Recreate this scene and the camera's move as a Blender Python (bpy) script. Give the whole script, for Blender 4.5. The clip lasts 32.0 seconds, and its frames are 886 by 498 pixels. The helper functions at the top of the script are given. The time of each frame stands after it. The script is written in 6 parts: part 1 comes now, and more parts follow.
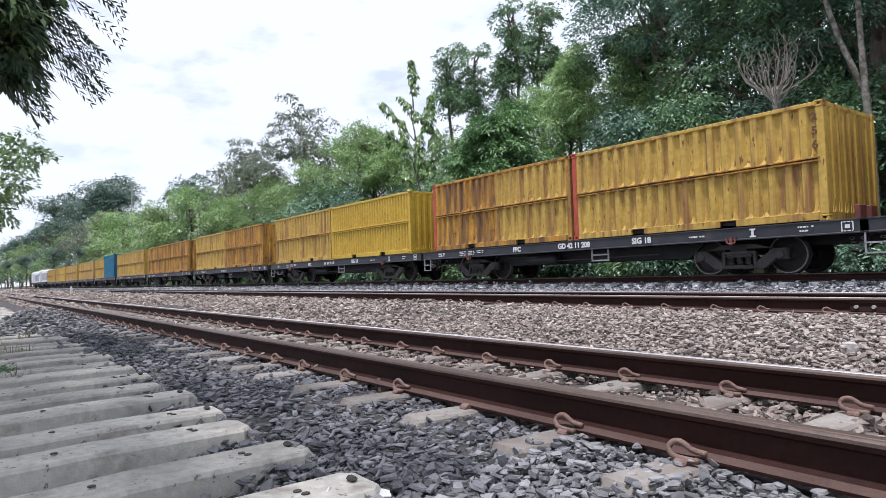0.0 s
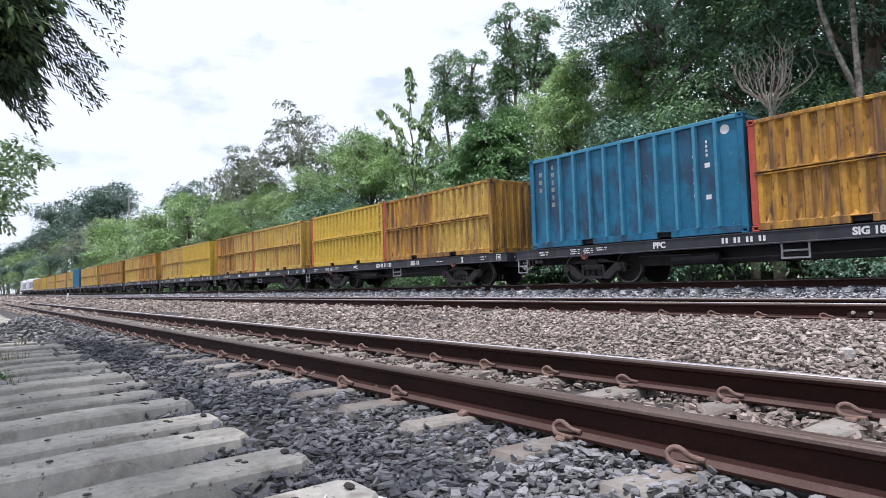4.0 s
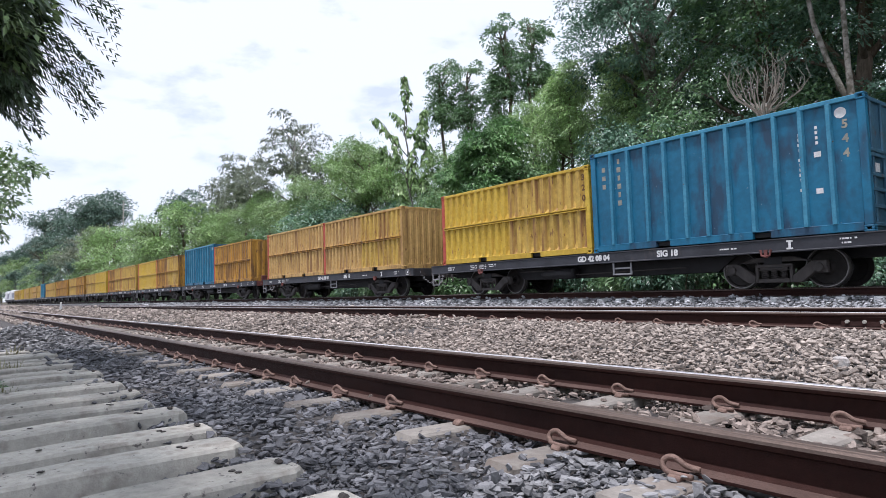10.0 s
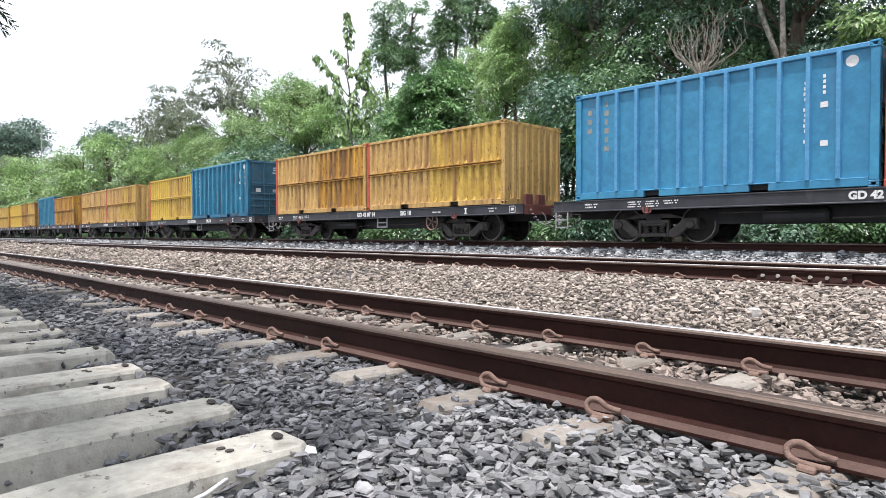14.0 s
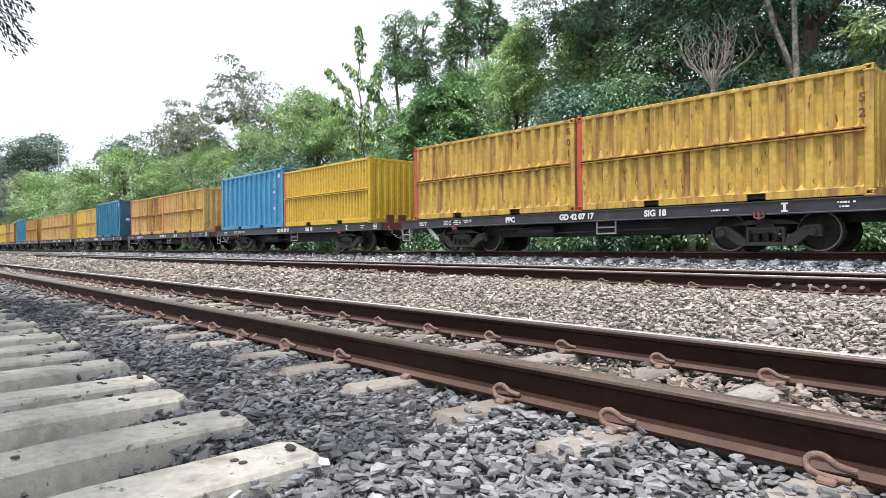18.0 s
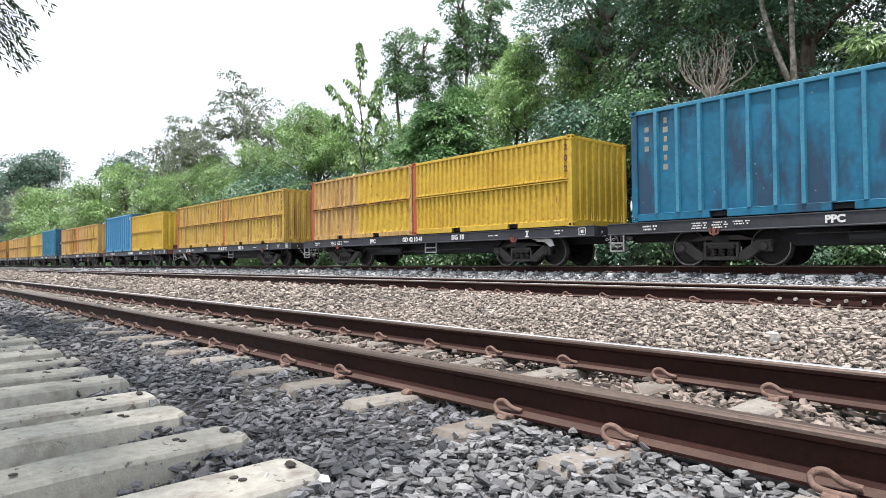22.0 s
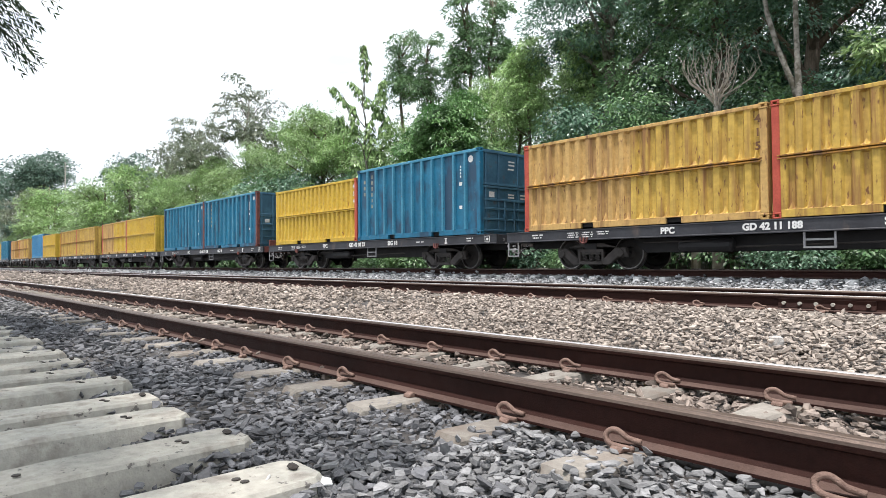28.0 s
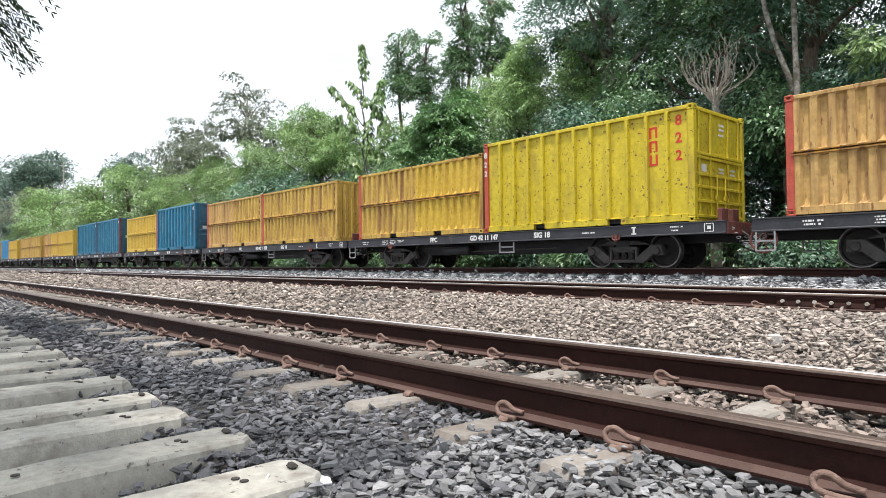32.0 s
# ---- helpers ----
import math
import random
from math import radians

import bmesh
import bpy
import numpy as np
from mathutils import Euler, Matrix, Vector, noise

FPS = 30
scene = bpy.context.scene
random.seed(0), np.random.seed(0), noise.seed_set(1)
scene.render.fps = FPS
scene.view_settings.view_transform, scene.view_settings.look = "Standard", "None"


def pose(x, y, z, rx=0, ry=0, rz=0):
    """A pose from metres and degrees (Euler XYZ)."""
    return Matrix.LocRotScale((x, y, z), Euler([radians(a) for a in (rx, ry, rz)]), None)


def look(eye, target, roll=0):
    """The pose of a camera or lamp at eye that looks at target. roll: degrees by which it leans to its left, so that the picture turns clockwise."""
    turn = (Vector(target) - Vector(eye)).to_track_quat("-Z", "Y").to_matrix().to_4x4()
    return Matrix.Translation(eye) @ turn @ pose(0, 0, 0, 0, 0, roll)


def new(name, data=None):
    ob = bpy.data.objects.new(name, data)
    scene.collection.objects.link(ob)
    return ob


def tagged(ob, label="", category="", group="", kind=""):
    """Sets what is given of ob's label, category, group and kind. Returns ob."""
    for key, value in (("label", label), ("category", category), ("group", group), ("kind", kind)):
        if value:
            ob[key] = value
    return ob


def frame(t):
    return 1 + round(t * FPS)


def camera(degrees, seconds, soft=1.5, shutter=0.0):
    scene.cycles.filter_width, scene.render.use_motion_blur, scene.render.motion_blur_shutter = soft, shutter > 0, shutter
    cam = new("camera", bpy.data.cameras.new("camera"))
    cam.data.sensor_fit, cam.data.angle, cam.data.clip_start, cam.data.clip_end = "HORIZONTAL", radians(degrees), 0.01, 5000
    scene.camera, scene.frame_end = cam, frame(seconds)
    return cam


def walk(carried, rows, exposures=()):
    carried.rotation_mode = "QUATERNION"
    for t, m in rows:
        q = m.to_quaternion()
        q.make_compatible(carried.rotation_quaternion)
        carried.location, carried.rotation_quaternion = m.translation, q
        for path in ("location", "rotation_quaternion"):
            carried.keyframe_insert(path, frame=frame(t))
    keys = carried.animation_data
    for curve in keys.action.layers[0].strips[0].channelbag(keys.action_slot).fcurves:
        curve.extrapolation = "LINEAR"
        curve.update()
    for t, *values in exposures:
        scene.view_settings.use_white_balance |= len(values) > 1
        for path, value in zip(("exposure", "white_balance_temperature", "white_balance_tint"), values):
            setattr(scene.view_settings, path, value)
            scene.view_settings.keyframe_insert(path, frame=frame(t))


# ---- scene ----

# Axes: x runs along the tracks (the train leaves towards -x), y across them away from the camera, z up.
EYE = (0.0, 0.0, 0.615)

# seconds, yaw, pitch, lean of the hand-held phone
TURNS = [
(0, 52.89, 2.26, -1.82), (0.5, 52.93, 2.30, -1.95), (1, 52.89, 2.47, -1.90), (1.5, 52.99, 2.60, -1.96), (2, 53.09, 2.77, -2.00), 
(2.5, 52.98, 2.69, -2.07), (3, 52.69, 2.65, -2.03), (3.5, 52.62, 2.71, -1.96), (5.5, 52.83, 3.15, -1.76), (6, 52.77, 3.01, -1.96), 
(6.5, 52.48, 3.05, -1.75), (7, 52.57, 3.16, -1.69), (7.5, 52.69, 2.94, -1.99), (8, 52.56, 3.16, -1.92), (8.5, 52.37, 3.16, -1.99), 
(9, 52.39, 3.40, -1.94), (9.5, 52.37, 3.51, -1.86), (10, 52.19, 3.61, -1.87), (10.5, 52.22, 3.42, -1.91), (11, 52.15, 3.02, -1.97), 
(11.5, 51.50, 2.29, -1.54), (11.6, 51.22, 1.63, -1.55), (11.7, 50.56, 0.30, -0.59), (11.8, 50.68, 0.86, -1.53), (11.9, 51.36, 0.21, -0.95), 
(12, 50.86, -0.08, -0.71), (12.1, 50.58, -0.47, -0.45), (12.2, 49.99, -0.77, 0.01), (12.3, 47.86, -1.66, 0.44), (12.4, 46.72, -1.64, 0.04), 
(12.5, 46.75, -1.75, 0.03), (12.6, 47.70, -1.48, -0.45), (13, 46.80, -1.41, 0.23), (13.5, 46.71, -1.32, -0.04), (14, 46.78, -1.41, -0.19), 
(14.5, 46.94, -1.39, -0.26), (16.5, 47.60, -1.37, -0.62), (17, 47.90, -1.50, -0.69), (17.5, 47.94, -0.99, -0.62), (18, 47.86, -0.43, -0.56), 
(18.5, 47.83, -0.36, -0.73), (19, 47.81, -0.09, -0.81), (19.5, 47.77, 0.24, -0.68), (20, 47.86, 0.46, -0.73), (20.5, 47.83, 0.57, -0.68), 
(21, 47.96, 0.64, -0.72), (21.5, 47.87, 0.63, -0.77), (22, 47.91, 0.92, -0.70), (22.5, 47.99, 0.94, -0.69), (23, 48.04, 0.94, -0.78), 
(23.5, 48.07, 0.66, -0.47), (24, 47.85, 0.49, -0.70), (24.5, 47.96, 0.69, -0.59), (25, 47.98, 0.62, -0.58), (25.5, 47.86, 0.70, -0.56), 
(27.5, 48.06, 1.11, -0.57), (28, 48.19, 1.17, -0.47), (28.5, 48.16, 0.99, -0.52), (29, 48.04, 0.89, -0.67), (29.5, 48.03, 0.99, -0.54), 
(30, 48.16, 1.00, -0.52), (30.5, 48.13, 1.08, -0.42), (31, 48.07, 1.17, -0.35), (31.5, 48.12, 1.11, -0.54), (32, 48.09, 1.07, -0.58), 
]


def facing(yaw, pitch, lean):
    return pose(*EYE, 90 + pitch, 0, yaw) @ pose(0, 0, 0, 0, 0, lean)


cam = camera(70.0, 32.0, soft=0.45)
EXPOSURES = [(0.0, -0.08, 5760, 19), (10.8, -0.1, 5760, 19), (12.6, 0.38, 6050, 16), (20.0, 0.34, 6050, 14), (24.0, 0.31, 6150, 13), (32.0, 0.29, 6150, 13)]
walk(cam, [(t, facing(a, b, c)) for t, a, b, c in TURNS], EXPOSURES)

# ---- world and light: high thin cloud with a soft, high sun ----
SUN_DIR = Vector((0.06, -0.22, 0.97)).normalized()
world = bpy.data.worlds.new("sky")
scene.world = world
world.use_nodes = True
wn, wl = world.node_tree.nodes, world.node_tree.links
wn.clear()
w_out = wn.new("ShaderNodeOutputWorld")
w_sky = wn.new("ShaderNodeTexSky")
w_sky.sky_type = "NISHITA"
w_sky.sun_disc = False
w_sky.sun_elevation = math.asin(SUN_DIR.z)
w_sky.ozone_density = 0.3
w_sky.sun_rotation = math.atan2(SUN_DIR.x, SUN_DIR.y)
w_bg_sky = wn.new("ShaderNodeBackground")
w_bg_sky.inputs["Strength"].default_value = 0.15
w_cloud = wn.new("ShaderNodeBackground")
w_cloud.inputs["Color"].default_value = (0.95, 0.99, 1.0, 1)
w_cloud.inputs["Strength"].default_value = 1.13
w_co = wn.new("ShaderNodeTexCoord")
w_map = wn.new("ShaderNodeMapping")
w_map.inputs["Scale"].default_value = (2.0, 2.0, 5.0)
w_noise = wn.new("ShaderNodeTexNoise")
w_noise.inputs["Scale"].default_value = 3.4
w_noise.inputs["Detail"].default_value = 7
w_noise.inputs["Roughness"].default_value = 0.55
w_ramp = wn.new("ShaderNodeValToRGB")
w_ramp.color_ramp.elements[0].position, w_ramp.color_ramp.elements[0].color = 0.34, (0.68, 0.68, 0.68, 1)
w_ramp.color_ramp.elements[1].position, w_ramp.color_ramp.elements[1].color = 0.45, (1, 1, 1, 1)
w_mix = wn.new("ShaderNodeMixShader")
wl.new(w_co.outputs["Generated"], w_map.inputs["Vector"])
wl.new(w_map.outputs["Vector"], w_noise.inputs["Vector"])
wl.new(w_noise.outputs["Fac"], w_ramp.inputs["Fac"])
wl.new(w_ramp.outputs["Color"], w_mix.inputs["Fac"])
wl.new(w_sky.outputs["Color"], w_bg_sky.inputs["Color"])
wl.new(w_bg_sky.outputs["Background"], w_mix.inputs[1])
wl.new(w_cloud.outputs["Background"], w_mix.inputs[2])
wl.new(w_mix.outputs["Shader"], w_out.inputs["Surface"])

sun_data = bpy.data.lights.new("sun", "SUN")
sun_data.energy, sun_data.angle, sun_data.color = 4.8, radians(2.5), (1.0, 0.925, 0.83)
sun = new("sun", sun_data)
sun.matrix_world = look(SUN_DIR * 50, (0, 0, 0))

# ---- materials ----


def material(name, rough=0.7, metal=0.0, stops=((0.3, (0.5, 0.5, 0.5)), (0.7, (0.6, 0.6, 0.6))), scale=3.0, stretch=(1, 1, 1),
             stain=None, stain_scale=1.0, stain_stretch=(1, 1, 1), stain_range=(0.55, 0.7), bump=0.2, bump_scale=60.0,
             island=0.0, spread=0.0, spot=None, spot_scale=10.0, spot_range=(0.66, 0.7), spot_stretch=(1, 1, 1), spec=0.4, thin=0.0):
    """Two scales of colour, an optional stain and spots with their own shape, and a fine relief."""
    m = bpy.data.materials.new(name)
    m.use_nodes = True
    n, l = m.node_tree.nodes, m.node_tree.links
    b = n["Principled BSDF"]
    b.inputs["Metallic"].default_value = metal
    b.inputs["Specular IOR Level"].default_value = spec
    co = n.new("ShaderNodeTexCoord")
    info = n.new("ShaderNodeObjectInfo")
    off = n.new("ShaderNodeVectorMath")
    off.operation = "MULTIPLY_ADD"
    l.new(info.outputs["Random"], off.inputs[0])
    off.inputs[1].default_value = (37.0, 19.0, 11.0)
    l.new(co.outputs["Object"], off.inputs[2])

    def grain(sc, st, detail=6.0):
        mp = n.new("ShaderNodeMapping")
        mp.inputs["Scale"].default_value = st
        l.new(off.outputs["Vector"], mp.inputs["Vector"])
        t = n.new("ShaderNodeTexNoise")
        t.inputs["Scale"].default_value = sc
        t.inputs["Detail"].default_value = detail
        t.inputs["Roughness"].default_value = 0.6
        l.new(mp.outputs["Vector"], t.inputs["Vector"])
        return t.outputs["Fac"]

    def ramp(fac, pts):
        r = n.new("ShaderNodeValToRGB")
        els = r.color_ramp.elements
        while len(els) < len(pts):
            els.new(0.5)
        for e, (p, c) in zip(els, pts):
            e.position, e.color = p, (*c, 1)
        l.new(fac, r.inputs["Fac"])
        return r.outputs["Color"]

    def mix(fac, a, c):
        x = n.new("ShaderNodeMix")
        x.data_type = "RGBA"
        if fac is not None:
            l.new(fac, x.inputs["Factor"])
        l.new(a, x.inputs[6])
        if isinstance(c, tuple):
            x.inputs[7].default_value = (*c, 1)
        else:
            l.new(c, x.inputs[7])
        return x.outputs[2]

    colour = ramp(grain(scale, stretch), stops)
    fine = ramp(grain(scale * 9, (1, 1, 1), 3.0), ((0.25, (0.72, 0.72, 0.72)), (0.75, (1.15, 1.15, 1.15))))
    mul = n.new("ShaderNodeMix")
    mul.data_type, mul.blend_type = "RGBA", "MULTIPLY"
    mul.inputs["Factor"].default_value = 0.8
    l.new(colour, mul.inputs[6])
    l.new(fine, mul.inputs[7])
    colour = mul.outputs[2]
    if stain:
        g = ramp(grain(stain_scale, stain_stretch), ((stain_range[0], (0, 0, 0)), (stain_range[1], (1, 1, 1))))
        colour = mix(g, colour, stain)
    if spot:
        g = ramp(grain(spot_scale, spot_stretch, 4.0), ((spot_range[0], (0, 0, 0)), (spot_range[1], (1, 1, 1))))
        colour = mix(g, colour, spot)
    if island or spread:
        hsv = n.new("ShaderNodeHueSaturation")
        mr = n.new("ShaderNodeMapRange")
        width = island or spread
        mr.inputs["To Min"].default_value, mr.inputs["To Max"].default_value = 1 - width, 1 + width
        if island:
            l.new(n.new("ShaderNodeNewGeometry").outputs["Random Per Island"], mr.inputs["Value"])
        else:
            l.new(info.outputs["Random"], mr.inputs["Value"])
        l.new(mr.outputs["Result"], hsv.inputs["Value"])
        l.new(colour, hsv.inputs["Color"])
        colour = hsv.outputs["Color"]
    l.new(colour, b.inputs["Base Color"])
    rr = n.new("ShaderNodeMapRange")
    rr.inputs["To Min"].default_value, rr.inputs["To Max"].default_value = max(0.05, rough - 0.14), min(1, rough + 0.14)
    l.new(grain(scale * 4, (1, 1, 1), 3.0), rr.inputs["Value"])
    l.new(rr.outputs["Result"], b.inputs["Roughness"])
    if bump:
        bp = n.new("ShaderNodeBump")
        bp.inputs["Strength"].default_value = bump
        bp.inputs["Distance"].default_value = 0.01
        l.new(grain(bump_scale, (1, 1, 1), 4.0), bp.inputs["Height"])
        l.new(bp.outputs["Normal"], b.inputs["Normal"])
    if thin:
        tr = n.new("ShaderNodeBsdfTranslucent")
        l.new(colour, tr.inputs["Color"])
        ms = n.new("ShaderNodeMixShader")
        ms.inputs["Fac"].default_value = thin
        l.new(b.outputs["BSDF"], ms.inputs[1])
        l.new(tr.outputs["BSDF"], ms.inputs[2])
        l.new(ms.outputs["Shader"], n["Material Output"].inputs["Surface"])
    return m


def leaf_material(name, dark, light, island=0.45):
    return material(name, 0.36, 0, ((0.35, dark), (0.65, light)), 0.6, bump=0, island=island, spec=0.5, thin=0.24)


M = {
    "soil": material("soil_and_grass", 0.95, 0, ((0.3, (0.12, 0.095, 0.07)), (0.7, (0.075, 0.065, 0.045))), 0.8, bump=0.8, bump_scale=9, stain=(0.06, 0.085, 0.03), stain_scale=0.5, stain_range=(0.5, 0.66)),
    # shade in the gaps between stones is put into this dark colour
    "bed": material("ballast_bed", 0.95, 0, ((0.35, (0.028, 0.026, 0.024)), (0.65, (0.085, 0.078, 0.073))), 22, bump=1.0, bump_scale=26,
                    stain=(0.05, 0.045, 0.042), stain_scale=1.2, stain_range=(0.5, 0.75)),
    "stone": material("crushed_stone", 0.9, 0, ((0.3, (0.131, 0.132, 0.132)), (0.7, (0.262, 0.262, 0.263))), 9, bump=0.5, bump_scale=90, island=0.42),
    "stone_warm": material("dusty_crushed_stone", 0.92, 0, ((0.3, (0.254, 0.216, 0.184)), (0.7, (0.389, 0.336, 0.288))), 7, bump=0.5, bump_scale=60, island=0.45),
    "stone_brown": material("rust_dusted_crushed_stone", 0.92, 0, ((0.3, (0.14, 0.113, 0.096)), (0.7, (0.29, 0.242, 0.206))), 6, bump=0.5, bump_scale=80, island=0.5),
    "stone_pale": material("pale_bluish_crushed_stone", 0.9, 0, ((0.3, (0.203, 0.209, 0.216)), (0.7, (0.395, 0.4, 0.407))), 3, bump=0.5, bump_scale=60, island=0.6),
    # same stone in a darker copy: the tree's shade is put into its colour
    "stone_shaded": material("shaded_crushed_stone", 0.75, 0, ((0.3, (0.0806, 0.0823, 0.0879)), (0.7, (0.179, 0.18, 0.188))), 9, bump=0.5, bump_scale=90, island=0.45),
    "stone_white": material("pale_rock", 0.9, 0, ((0.3, (0.30, 0.28, 0.26)), (0.7, (0.6, 0.57, 0.53))), 18, bump=0.6, bump_scale=40),
    "rust_rail": material("rusty_rail_steel", 0.7, 0.0, ((0.3, (0.017, 0.0062, 0.0045)), (0.7, (0.034, 0.0122, 0.0088))), 4, stretch=(0.4, 1, 1), bump=0.35,
                          bump_scale=140, stain=(0.036, 0.017, 0.0125), stain_scale=2.5, stain_range=(0.6, 0.9), spec=0.16),
    "rail_foot": material("dusty_sunlit_rail_foot", 0.85, 0.0, ((0.3, (0.05, 0.0277, 0.0214)), (0.7, (0.0969, 0.0594, 0.0474))), 7, stretch=(0.4, 1, 1), bump=0.3, bump_scale=120),
    "shine": material("worn_glinting_rail_top", 0.45, 0.85, ((0.3, (0.60, 0.58, 0.58)), (0.7, (0.78, 0.77, 0.77))), 6, stretch=(0.2, 1, 1), bump=0.08, bump_scale=120),
    "dull_top": material("dull_brown_rail_top", 0.5, 0.5, ((0.3, (0.0839, 0.0598, 0.0478)), (0.7, (0.141, 0.106, 0.0858))), 6, stretch=(0.2, 1, 1), bump=0.2, bump_scale=120),
    "clip": material("rusted_spring_steel", 0.7, 0.15, ((0.3, (0.124, 0.0761, 0.0595)), (0.7, (0.247, 0.164, 0.129))), 30, bump=0.5, bump_scale=200),
    "concrete": material("weathered_concrete", 0.9, 0, ((0.3, (0.31, 0.298, 0.258)), (0.7, (0.46, 0.442, 0.385))), 3, stain=(0.22, 0.20, 0.17), stain_scale=6,
                         stain_range=(0.54, 0.68), bump=0.4, bump_scale=110, spot=(0.12, 0.11, 0.10), spot_scale=26, spot_range=(0.64, 0.69), spread=0.12),
    "concrete_track": material("dusty_track_concrete", 0.92, 0, ((0.3, (0.172, 0.155, 0.135)), (0.7, (0.277, 0.258, 0.224))), 4, stain=(0.15, 0.115, 0.09), stain_scale=3.0,
                              stain_range=(0.5, 0.72), bump=0.5, bump_scale=120, spread=0.15),
    "concrete_new": material("pale_clean_concrete", 0.85, 0, ((0.3, (0.546, 0.546, 0.533)), (0.7, (0.754, 0.754, 0.728))), 4, bump=0.3, bump_scale=90, spread=0.1),
    "insert": material("dark_iron_insert", 0.8, 0.2, ((0.3, (0.035, 0.03, 0.028)), (0.7, (0.08, 0.07, 0.06))), 30),
    "black": material("sooty_black_steel", 0.62, 0.1, ((0.3, (0.010, 0.010, 0.011)), (0.7, (0.024, 0.023, 0.025))), 3, bump=0.25, bump_scale=70,
                      stain=(0.045, 0.036, 0.03), stain_scale=2.0, stain_range=(0.62, 0.82)),
    "sill": material("dark_grey_painted_steel", 0.55, 0.0, ((0.3, (0.022, 0.023, 0.028)), (0.7, (0.046, 0.048, 0.056))), 2.0, bump=0.2, bump_scale=60,
                     stain=(0.11, 0.085, 0.07), stain_scale=2.4, stain_stretch=(1, 1, 0.4), stain_range=(0.6, 0.78)),
    "bogie": material("dusty_cast_steel", 0.75, 0.0, ((0.3, (0.0321, 0.0283, 0.0265)), (0.7, (0.0685, 0.0601, 0.0547))), 6, bump=0.3, bump_scale=80),
    "tread": material("polished_wheel_steel", 0.4, 0.8, ((0.3, (0.16, 0.15, 0.145)), (0.7, (0.26, 0.25, 0.24))), 8, bump=0.05),
    "wheel": material("dull_wheel_steel", 0.7, 0.0, ((0.3, (0.015, 0.0132, 0.012)), (0.7, (0.033, 0.0285, 0.0255))), 8, bump=0.2, bump_scale=80),
    "white": material("white_paint", 0.7, 0, ((0.3, (0.62, 0.62, 0.6)), (0.7, (0.8, 0.8, 0.78))), 20, bump=0.1),
    "red": material("faded_red_paint", 0.6, 0, ((0.3, (0.36, 0.055, 0.035)), (0.7, (0.52, 0.10, 0.06))), 3, bump=0.2, stain=(0.20, 0.06, 0.035), stain_scale=3,
                    stain_range=(0.58, 0.75)),
    "rust_red": material("rusty_red_paint", 0.75, 0, ((0.3, (0.11, 0.038, 0.034)), (0.7, (0.19, 0.065, 0.052))), 6, bump=0.3, stain=(0.09, 0.04, 0.03), stain_scale=5),
    "letter_red": material("red_lettering_paint", 0.6, 0, ((0.3, (0.5, 0.035, 0.02)), (0.7, (0.65, 0.06, 0.03))), 9, bump=0.1),
    "letter_dark": material("dark_brown_lettering", 0.7, 0, ((0.3, (0.10, 0.045, 0.02)), (0.7, (0.17, 0.08, 0.03))), 9, bump=0.1),
    "letter_tan": material("worn_tan_lettering", 0.7, 0, ((0.3, (0.16, 0.20, 0.20)), (0.7, (0.36, 0.34, 0.26))), 9, bump=0.1),
    "y1": material("yellow_container_paint", 0.6, 0, ((0.3, (0.442, 0.283, 0.0515)), (0.7, (0.589, 0.397, 0.0793))), 1.1, bump=0.25, bump_scale=40,
                   stain=(0.25, 0.125, 0.04), stain_scale=1.6, stain_stretch=(3.4, 3.4, 0.25), stain_range=(0.48, 0.66), spot=(0.17, 0.075, 0.03), spot_scale=9, spot_range=(0.61, 0.68), spot_stretch=(1.6, 1.6, 0.4)),
    "y2": material("bright_yellow_container_paint", 0.55, 0, ((0.3, (0.502, 0.321, 0.0284)), (0.7, (0.605, 0.416, 0.0473))), 1.0, bump=0.2, bump_scale=40,
                   stain=(0.42, 0.23, 0.03), stain_scale=1.5, stain_stretch=(3.0, 3.0, 0.35), stain_range=(0.58, 0.8), spot=(0.22, 0.10, 0.03), spot_scale=11, spot_range=(0.64, 0.70), spot_stretch=(1.5, 1.5, 0.5)),
    "y3": material("rust_streaked_yellow_paint", 0.7, 0, ((0.3, (0.437, 0.212, 0.0265)), (0.7, (0.596, 0.327, 0.0454))), 1.3, bump=0.35, bump_scale=40,
                   stain=(0.135, 0.072, 0.036), stain_scale=1.3, stain_stretch=(3.2, 3.2, 0.3), stain_range=(0.40, 0.64), spot=(0.11, 0.05, 0.028), spot_scale=8, spot_range=(0.58, 0.69), spot_stretch=(1.6, 1.6, 0.4)),
    "y4": material("tan_yellow_container_paint", 0.7, 0, ((0.3, (0.454, 0.283, 0.0886)), (0.7, (0.598, 0.387, 0.14))), 1.2, bump=0.3, bump_scale=40,
                   stain=(0.25, 0.135, 0.055), stain_scale=1.5, stain_stretch=(3.4, 3.4, 0.25), stain_range=(0.49, 0.68), spot=(0.19, 0.09, 0.04), spot_scale=9, spot_range=(0.60, 0.69), spot_stretch=(1.6, 1.6, 0.4)),
    "y5": material("lemon_yellow_panel_paint", 0.5, 0, ((0.3, (0.512, 0.4, 0.0149)), (0.7, (0.632, 0.502, 0.0279))), 0.9, bump=0.2, bump_scale=30,
                   stain=(0.34, 0.25, 0.03), stain_scale=1.7, stain_stretch=(1.8, 1.8, 0.45), stain_range=(0.5, 0.75), spot=(0.15, 0.07, 0.03), spot_scale=11, spot_range=(0.615, 0.66)),
    "b1": material("teal_blue_container_paint", 0.5, 0, ((0.3, (0.007, 0.106, 0.195)), (0.7, (0.018, 0.172, 0.295))), 0.8, bump=0.15, bump_scale=30,
